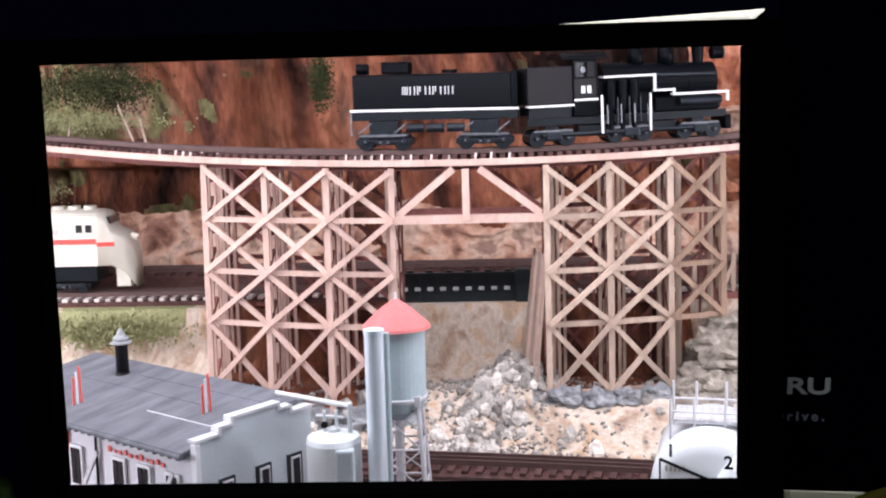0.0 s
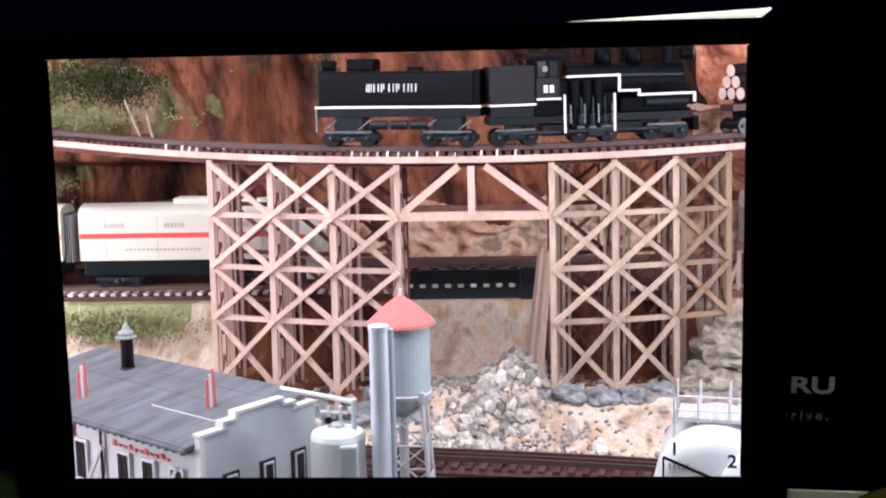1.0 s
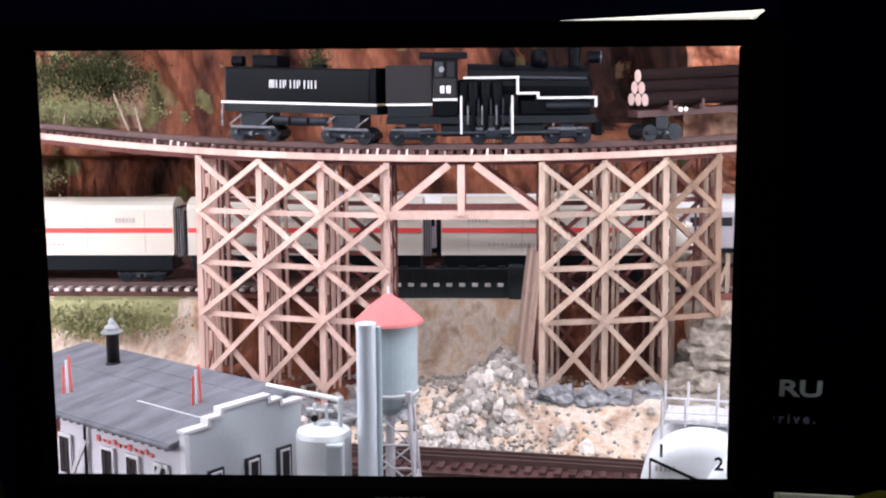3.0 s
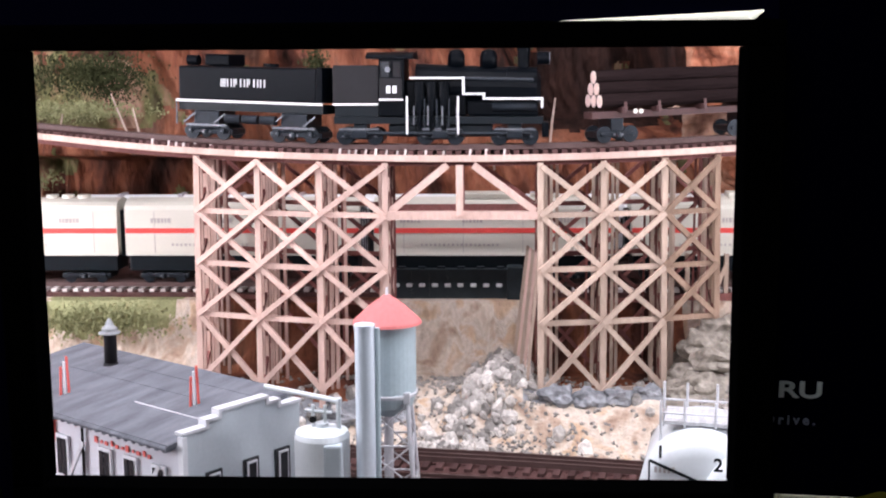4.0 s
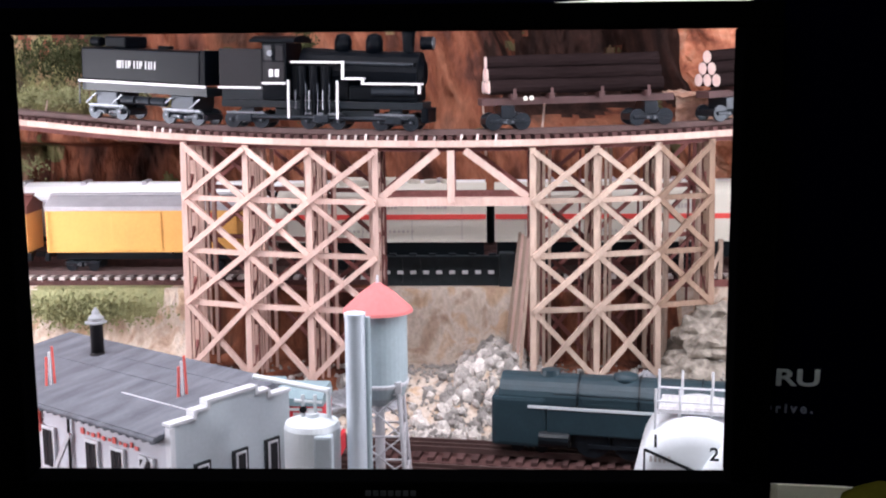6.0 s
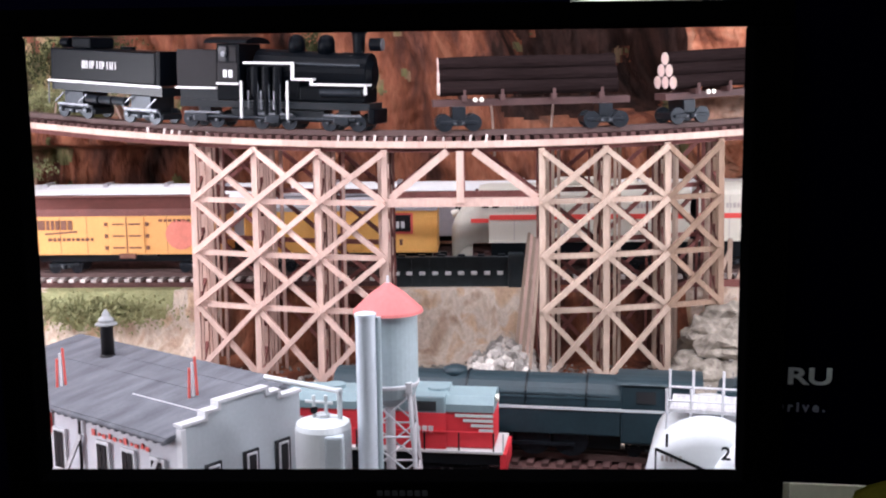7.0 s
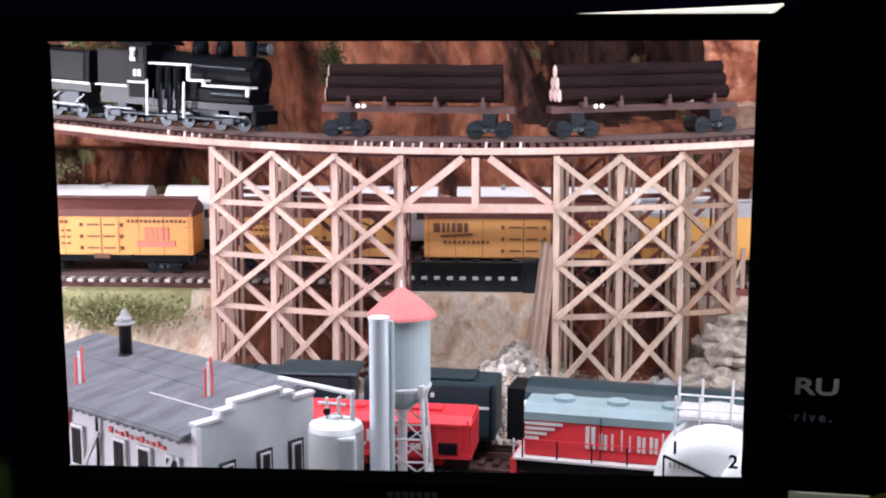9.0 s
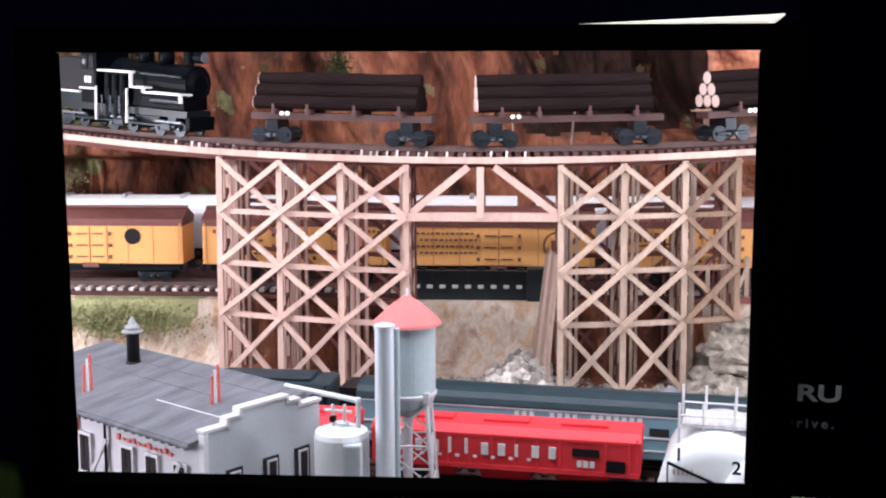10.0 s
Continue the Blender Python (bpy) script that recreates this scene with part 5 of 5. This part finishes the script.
part("side_conduit", cyl((0.0140, 0.002, 0), (0.0140, 0.002, 0.253), 0.0034, seg=12), TANK_GREY, pipe)


def oil_tank():
    o = thing("oil_tank", "small white upright tank with pipework", "tank", pose(-0.0915, 0.160, 0.665))
    part("shell", lathe([(0.0325, -0.010), (0.0325, 0.112), (0.0305, 0.118), (0.020, 0.122), (0.002, 0.124)], 36), TANK_WHITE, o, smooth=False)
    part("manhole", cyl((0, 0, 0.122), (0, 0, 0.128), 0.008, seg=16), TANK_WHITE, o)
    part("side_box", box((0.006, -0.0345, -0.010), (0.0270, -0.016, 0.110), 0.003), HOUSE_WALL, o)
    for x in (-0.010, 0.004):
        part("riser_pipe", cyl((x, 0.0, 0.112), (x, 0.0, 0.149), 0.0020, seg=10), TANK_WHITE, o)
    part("header_pipe", cyl((-0.072, 0.030, 0.163), (0.020, 0.0, 0.154), 0.0032, seg=12), TANK_WHITE, o, "thick white header pipe")
    part("header_pipe", cyl((-0.020, 0.0, 0.1425), (0.012, 0.0, 0.1400), 0.0020, seg=10), TANK_WHITE, o)
    part("elbow", lathe([(0.0034, -0.0034), (0.0040, 0.0), (0.0034, 0.0034)], 12, (0.020, 0.0, 0.1540)), TANK_WHITE, o)
    part("drop_pipe", cyl((0.020, 0.0, 0.154), (0.020, 0.0, 0.112), 0.0030, seg=12), TANK_WHITE, o)
    part("valve", cyl((-0.010, -0.003, 0.132), (-0.010, 0.003, 0.132), 0.0042, seg=12), CAB_GREY, o)
    return o


oil_tank()


def storage_tank(x, y, z, number, gear):
    s = thing("storage_tank", "white rounded storage tank lettered with a number", "tank", pose(x, y, 0, 0, 0, -12), group="numbered storage tanks")
    R = 0.0700
    prof = [(0.004, 0.0), (0.050, 0.0012), (0.061, 0.005), (0.0675, 0.012), (R, 0.022), (R, 0.150)]
    bm = lathe(prof, 40)
    bmesh.ops.transform(bm, matrix=Matrix.Translation((0, -0.02, z)) @ Matrix.Rotation(radians(-90), 4, "X"), verts=bm.verts)
    part("shell", bm, TANK_WHITE, s, smooth=True)
    text("number", number, 0.021, pose(-0.049 if gear else -0.056, -0.0200, z + (0.047 if gear else 0.049), 90), CHASSIS, s)
    for k in range(2):
        part("saddle", box((-0.045, 0.02 + k * 0.07, 0.640), (0.045, 0.035 + k * 0.07, z - R * 0.78)), TANK_GREY, s)
    if gear:
        part("sign_frame", beam((-0.056, -0.0210, z - 0.030), (-0.056, -0.0210, z + 0.044), 0.002, 0.0032, (0, 1, 0)), CHASSIS, s)
        part("sign_frame", beam((-0.056, -0.0220, z + 0.044), (0.010, -0.0220, z + 0.018), 0.002, 0.0032), CHASSIS, s)
        bars("lettering", s, GREY_PRINT, -0.050, z + 0.030, (0.003,) * 5, 0.007, -0.0215, 0.002)
    return s


storage_tank(0.3480, 0.155, 0.7110, "1", True)
storage_tank(0.4130, 0.112, 0.7075, "2", False)
deck = thing("tank_walkway", "grey plank walkway with pale rails over the tanks", "walkway", pose(0.318, 0.225, 0.666, 0, 0, -12))
for k in range(6):
    part("plank", box((0.0, -0.030 + k * 0.011, 0.117), (0.15, -0.0205 + k * 0.011, 0.121)), TANK_GREY_TOP, deck)
for x in (-0.004, 0.024, 0.060, 0.090, 0.120):
    part("rail_post", cyl((x, -0.028, -0.016 if x < 0 else 0.104), (x, -0.028, 0.145), 0.0016, seg=8), HOUSE_TRIM, deck)
    part("rail_post", cyl((x, 0.034, -0.016 if x < 0 else 0.104), (x, 0.034, 0.152), 0.0016, seg=8), HOUSE_TRIM, deck)
for y in (-0.028, 0.034):
    part("hand_rail", cyl((-0.004, y, 0.130), (0.15, y, 0.130), 0.0014, seg=8), HOUSE_TRIM, deck)

# black girder bridge under the mid track, seen in the open span
girder = thing("girder_bridge", "black plate girder bridge with pale tie ends", "bridge", pose(0.04, 0, 0))
part("web", box((-0.11, 0.782, 0.812), (0.115, 0.788, 0.872)), GIRDER, girder)
part("flange", box((-0.11, 0.776, 0.810), (0.115, 0.790, 0.814)), GIRDER, girder)
part("flange", box((-0.11, 0.776, 0.870), (0.115, 0.790, 0.873)), GIRDER, girder)
for k in range(9):
    part("tie_end", box((-0.098 + k * 0.0215, 0.7755, 0.8430), (-0.0885 + k * 0.0215, 0.7815, 0.8480)), WHITE_TRIM, girder)
for k in range(8):
    part("stiffener", box((-0.10 + k * 0.03, 0.779, 0.814), (-0.098 + k * 0.03, 0.7825, 0.870)), GIRDER, girder)
for k in range(6):
    part("guard_block", box((-0.090 + k * 0.033, 0.778, 0.8735), (-0.078 + k * 0.033, 0.786, 0.8770), 0.0006), TRUCK_METAL, girder)
pier = part("abutment", box((0.132, 0.772, 0.80), (0.158, 0.800, 0.878), 0.003), GIRDER)
tagged(pier, "dark abutment block beside the shelf track", "pier")

# short trestle of the shelf track behind the far tower
short = thing("short_trestle", "small pale timber trestle under the shelf track", "bridge")
for k in range(5):
    x = 0.43 + k * 0.032
    part("post", beam((x, 0.775, 0.72), (x, 0.775, 0.90), 0.007, 0.007, (0, 1, 0)), TIMBER_TAN, short)
    if k:
        part("brace", beam((x - 0.032, 0.771, 0.80), (x, 0.771, 0.885), 0.004, 0.006), TIMBER_TAN, short)
part("cap", beam((0.42, 0.772, 0.822), (0.58, 0.772, 0.826), 0.008, 0.020), TIMBER_RUST_SHADE, short)


# ---- loose rock, shrubs and dead wood ----
def rock_mesh(seed, r):
    bm = bmesh.new()
    bmesh.ops.create_icosphere(bm, subdivisions=1, radius=r)
    rng = random.Random(seed)
    st = (rng.uniform(0.6, 1.0), rng.uniform(0.6, 1.0), rng.uniform(0.8, 1.5))
    for v in bm.verts:
        v.co = Vector((v.co.x * st[0], v.co.y * st[1], v.co.z * st[2])) * rng.uniform(0.75, 1.2)
    return bm


scree = thing("scree", "pale angular scree below the trestle", "rocks", kind="structure")
rock_data = []
for k in range(7):
    ob = part("stone", rock_mesh(k, 0.0110), RUBBLE, scree)
    rock_data.append(ob.data)
    ob.matrix_local = pose(0.08 + 0.012 * k, 0.56, ground_z(0.08 + 0.012 * k, 0.56), 20 * k, 10, 30 * k)
rng = random.Random(11)
for k in range(285):
    if k < 215:
        f = rng.random()
        x = 0.030 + 0.125 * f + rng.uniform(-0.045, 0.050)
        y = yard_y(x) + 0.165 + (0.66 - yard_y(x) - 0.165) * min(1.0, max(0.0, f + rng.uniform(-0.35, 0.2)))
    else:
        x = rng.uniform(-0.40, 0.45)
        y = rng.uniform(yard_y(x) + 0.16, 0.60)
    ob = new("stone", rock_data[k % 7])
    ob.parent = scree
    s = rng.uniform(0.55, 1.22)
    ob.matrix_local = pose(x, y, ground_z(x, y) + 0.002, rng.uniform(-40, 40), rng.uniform(-40, 40), rng.uniform(0, 360)) @ Matrix.Diagonal((s, s, s, 1))

gravel = bmesh.new()
for k in range(1500):
    f = rng.random()
    x = 0.03 + 0.12 * f + rng.gauss(0, 0.05) if k < 800 else rng.uniform(-0.42, 0.50)
    y = rng.uniform(yard_y(x) + 0.158, 0.665)
    p, s = Vector((x, y, ground_z(x, y) + 0.001)), rng.uniform(0.0018, 0.0048)
    q = Euler((rng.uniform(0, 3), rng.uniform(0, 3), rng.uniform(0, 3))).to_matrix()
    vs = [gravel.verts.new(p + q @ (Vector(c) * s * rng.uniform(0.7, 1.3))) for c in ((1, 0, 0), (-1, 0, 0), (0, 1, 0), (0, -1, 0), (0, 0, 1.3), (0, 0, -1))]
    for i in ((0, 2, 4), (2, 1, 4), (1, 3, 4), (3, 0, 4), (2, 0, 5), (1, 2, 5), (3, 1, 5), (0, 3, 5)):
        gravel.faces.new([vs[j] for j in i])
tagged(part("gravel", gravel, RUBBLE), "pale loose gravel scattered over the scenery", "gravel", kind="stuff")

boulders = thing("boulders", "large grey boulders at the trestle foot", "rocks", kind="structure")
for k, (x, y, r) in enumerate(((0.205, 0.545, 0.022), (0.250, 0.540, 0.020), (0.295, 0.545, 0.022), (0.340, 0.550, 0.018), (0.385, 0.555, 0.020), (0.415, 0.560, 0.023), (0.400, 0.590, 0.022), (0.445, 0.575, 0.026), (0.43, 0.61, 0.026), (0.475, 0.585, 0.024), (0.465, 0.620, 0.028), (0.505, 0.60, 0.030), (-0.20, 0.545, 0.022), (-0.30, 0.555, 0.022), (-0.12, 0.54, 0.02))):
    bm = bmesh.new()
    bmesh.ops.create_icosphere(bm, subdivisions=3, radius=r)
    for v in bm.verts:
        n = v.co.normalized()
        v.co = Vector((v.co.x * 1.3, v.co.y * 0.8, v.co.z * 0.75)) + n * r * (0.55 * noise.noise(v.co * 1.5 / r + Vector((k, 0, 0))) + 0.30 * abs(noise.noise(v.co * 3.2 / r + Vector((0, k, 0)))))
    ob = part("boulder", bm, PALE_ROCK if x > 0.38 else GREY_ROCK, boulders)
    ob.matrix_local = pose(x, y, ground_z(x, y) + r * 0.1)


def clump(name, label, centre, size, count, material, seed, leaf=0.006):
    rng = random.Random(seed)
    bm = bmesh.new()
    for k in range(count):
        d = Vector((rng.gauss(0, 0.5) * size[0], rng.gauss(0, 0.45) * size[1], rng.gauss(0, 0.45) * size[2]))
        p = Vector(centre) + d
        q = Euler((rng.uniform(0, 3), rng.uniform(0, 3), rng.uniform(0, 3))).to_matrix()
        s = leaf * rng.uniform(0.5, 1.4)
        vs = [bm.verts.new(p + q @ Vector(c) * s) for c in ((-1, 0, 0), (0, -0.6, 0.2), (1, 0, 0), (0, 0.6, 0.2))]
        bm.faces.new(vs)
    return tagged(part(name, bm, material), label, "shrub", kind="stuff")


clump("shrub", "dark green shrubs on the upper slope", (-0.66, 0.96, 1.20), (0.12, 0.04, 0.045), 2600, SHRUB, 1, 0.0032)
clump("shrub", "dark olive shrubs beside the upper track", (-0.580, 0.96, 1.195), (0.055, 0.03, 0.045), 2200, SHRUB, 6, 0.0032)
clump("shrub", "olive moss tufts on the upper slope", (-0.66, 0.94, 1.135), (0.14, 0.04, 0.02), 2200, MOSS, 2, 0.0032)
clump("shrub", "green moss tufts on the shelf slope", (-0.535, 0.700, 0.800), (0.105, 0.02, 0.026), 4200, MOSS, 3, 0.0030)
clump("shrub", "olive shrubs below the deck", (-0.78, 0.98, 1.005), (0.07, 0.03, 0.02), 1400, MOSS, 4, 0.0032)
clump("shrub", "dark pine by the upper track", (-0.215, 1.00, 1.20), (0.020, 0.02, 0.055), 1800, SHRUB, 5, 0.003)
for k, (x, z, dx, dz) in enumerate(((-0.535, 1.09, -0.030, 0.075), (-0.515, 1.09, -0.012, 0.050), (-0.66, 1.09, 0.006, 0.040), (-0.86, 1.12, 0.01, 0.14), (-0.83, 1.12, -0.012, 0.12))):
    tr = cyl((x, 0.90, z), (x + dx, 0.905, z + dz), 0.0024, 0.0010, 8)
    tagged(part("dead_tree", tr, TRUNK), "pale bare dead tree on the slope", "tree", group="dead trees")


# tan rock ledge behind the far end of the trestle deck
def ledge_point(u, v):
    n = noise.noise(Vector((u * 30, v * 30, 2))) * 0.010 + abs(noise.noise(Vector((u * 70, v * 70, 5)))) * 0.006
    x = 0.425 + 0.42 * u
    if v < 0.5:
        return (x, 0.800 + n + 0.03 * (1 - u), 1.075 + 0.110 * v + n * 0.4)
    return (x, 0.800 + n + (v - 0.5) * 0.40, 1.130 + n * 0.6 + 0.01 * (v - 0.5))


sheet("rock_ledge", ledge_point, np.linspace(0, 1, 60), np.linspace(0, 1, 24), LEDGE, "tan rock ledge behind the bridge deck", "rock")


def bank_point(u, v):
    x = -1.2 + 2.1 * u
    n = abs(noise.noise(Vector((x * 22, v * 3, 1)))) * 0.030 + noise.noise(Vector((x * 60, v * 9, 4))) * 0.008
    top = 0.945 + 0.030 * noise.noise(Vector((x * 7, 0, 9)))
    return (x, 1.035 + 0.070 * v + n, 0.835 + (top - 0.835) * v + n * 0.3)


sheet("rock_bank", bank_point, np.linspace(0, 1, 320), np.linspace(0, 1, 26), LEDGE, "tan and brown rocky bank behind the shelf tracks", "rock")
crag = bmesh.new()
bmesh.ops.create_icosphere(crag, subdivisions=4, radius=0.075)
for v in crag.verts:
    n = v.co.normalized()
    v.co = Vector((v.co.x * 0.75, v.co.y * 0.7, v.co.z * 1.5)) + n * (0.024 * noise.noise(v.co * 22) + 0.020 * abs(noise.noise(v.co * 45)))
    v.co += Vector((0.520, 0.98, 1.235))
tagged(part("crag", crag, ORANGE_ROCK), "orange weathered rock crag behind the upper track", "rock", kind="structure")
low = bmesh.new()
bmesh.ops.create_icosphere(low, subdivisions=4, radius=0.060)
for v in low.verts:
    n = v.co.normalized()
    v.co = Vector((v.co.x * 1.1, v.co.y * 0.6, v.co.z * 1.0)) + n * (0.020 * noise.noise(v.co * 24 + Vector((5, 0, 0))) + 0.018 * abs(noise.noise(v.co * 50)))
    v.co += Vector((0.560, 1.095, 1.040))
tagged(part("crag", low, ORANGE_ROCK), "orange rock face under the far end of the deck", "rock", kind="structure")
wires = ((0.1944, 1.0888, 1.146, 0.012), (0.1107, 1.095, 1.122, -0.006))
for x, z0, z1, dx in wires:
    bm = cyl((x, 0.70, z0 - 0.05), (x + dx * 0.6, 0.70, z0 + 0.6 * (z1 - z0)), 0.0020, 0.0018, 8)
    add_cyl(bm, (x + dx * 0.6, 0.70, z0 + 0.6 * (z1 - z0)), (x + dx, 0.702, z1 + 0.012), 0.0018, 0.0012, 8)
    tagged(part("dead_branch", bm, TRUNK), "thin pale bare branch behind the track", "branch", group="dead branches")


# ---- the trains ----
def arc_pose(x, off=0.052, extra=0.0):
    """On the curved deck, facing along +x."""
    return pose(x, arc_y(x) + off, deck_z(x) + 0.011 + extra, 0, -math.degrees(math.atan(0.092 * (x - DECK_X))), math.degrees(math.atan((arc_y(x + 0.02) - arc_y(x - 0.02)) / 0.04)))


def yard_pose(x, off=0.0):
    return pose(x, yard_y(x) + off, 0.6725, 0, 0, math.degrees(math.atan((yard_y(x + 0.02) - yard_y(x - 0.02)) / 0.04)))


TENDER, LOCO = logging_tender(), logging_loco()
LOG_CARS = [log_car()]
LOG_CARS += [copy_thing(LOG_CARS[0], pose(1, 0.9, 1)) for _ in range(2)]

MID = [(cab_unit(0.425, 1, True), -0.735), (cab_unit(0.402, 0, True), -1.180), (cab_unit(0.402, 0, False), -1.606), (cab_unit(0.395, -1, True), -2.018),
       (freight_car(0.325, YELLOW, ROOF_GREY, "boxcar", "yellow boxcar with a grey roof", "box"), -2.402),
       (freight_car(0.335, ORANGE, ROOF_BROWN, "reefer", "orange reefer with dark red script mark", "script"), -2.764),
       (freight_car(0.325, ORANGE, ROOF_BROWN, "reefer", "orange reefer with a dark round emblem", "disc"), -3.136),
       (freight_car(0.318, ORANGE, ROOF_BROWN, "reefer", "orange reefer with a pink crown emblem", "crown"), -3.486),
       (freight_car(0.325, ORANGE, ROOF_BROWN, "reefer", "orange reefer with a small grey emblem", "plain"), -3.842)]
COACH = silver_coach(0.50)
FAR = [COACH] + [copy_thing(COACH, pose(2, FAR_Y, FAR_Z)) for _ in range(6)]
STEAM = [(streamlined_steamer(), 0.2386 + 0.215), (steam_tender(), 0.2386 + 0.608)]
DARK = dark_coach()
STEAM += [(DARK, 0.2386 + 1.02), (copy_thing(DARK, pose(1, 0, 1)), 0.2386 + 1.62)]
DIESEL = road_diesel()
HOP = hopper_car()
HOPPERS = [HOP, copy_thing(HOP, pose(-2, 0, 1))]

for thing_, k in [(DIESEL, 0.79), (HOP, 0.69), (STEAM[0][0], 0.90), (STEAM[1][0], 0.90), (DARK, 0.80)]:
    for ob in thing_.children_recursive:
        ob.data.transform(Matrix.Diagonal((1, 1, k, 1)))


def motions():
    times = [k * 0.5 for k in range(21)]
    # upper train: rear edge of the locomotive's high running board, time by time
    keys = [(0, 0.338), (1, 0.276), (2.5, 0.178), (4.5, 0.029), (5.5, -0.049), (7, -0.175), (7.5, -0.221), (9, -0.3715), (10, -0.490)]
    for thing_, shift in ((TENDER, -0.320), (LOCO, -0.044)):
        walk(thing_, [(t, arc_pose(x + shift)) for t, x in keys])
    logs = [(0, 0.508), (1, 0.447), (2.5, 0.350), (4.5, 0.221), (5.5, 0.149), (7, 0.029), (7.5, -0.013), (9, -0.162), (10, -0.288)]
    for k, thing_ in enumerate(LOG_CARS):
        walk(thing_, [(t, arc_pose(x + 0.135 + k * (0.300 + 0.004 * t))) for t, x in logs])
    for thing_, c in MID:
        walk(thing_, [(t, pose(c + 0.322 * t, MID_Y, MID_Z + 0.0145)) for t in times[::4]])
    for k, thing_ in enumerate(FAR):
        walk(thing_, [(t, pose(0.53 + 0.26 + k * 0.535 - 0.40 * (t - 1.0), FAR_Y, FAR_Z + 0.0145)) for t in times[::4]])
    for thing_, c in STEAM:
        walk(thing_, [(t, yard_pose(c - 0.24 * (t - 5.5), 0.105)) for t in times])
    for thing_, c in ((DIESEL, -0.208), (HOPPERS[0], -0.640), (HOPPERS[1], -1.01)):
        walk(thing_, [(t, yard_pose(0.1225 + c + 0.207 * (t - 7.0))) for t in times])


motions()
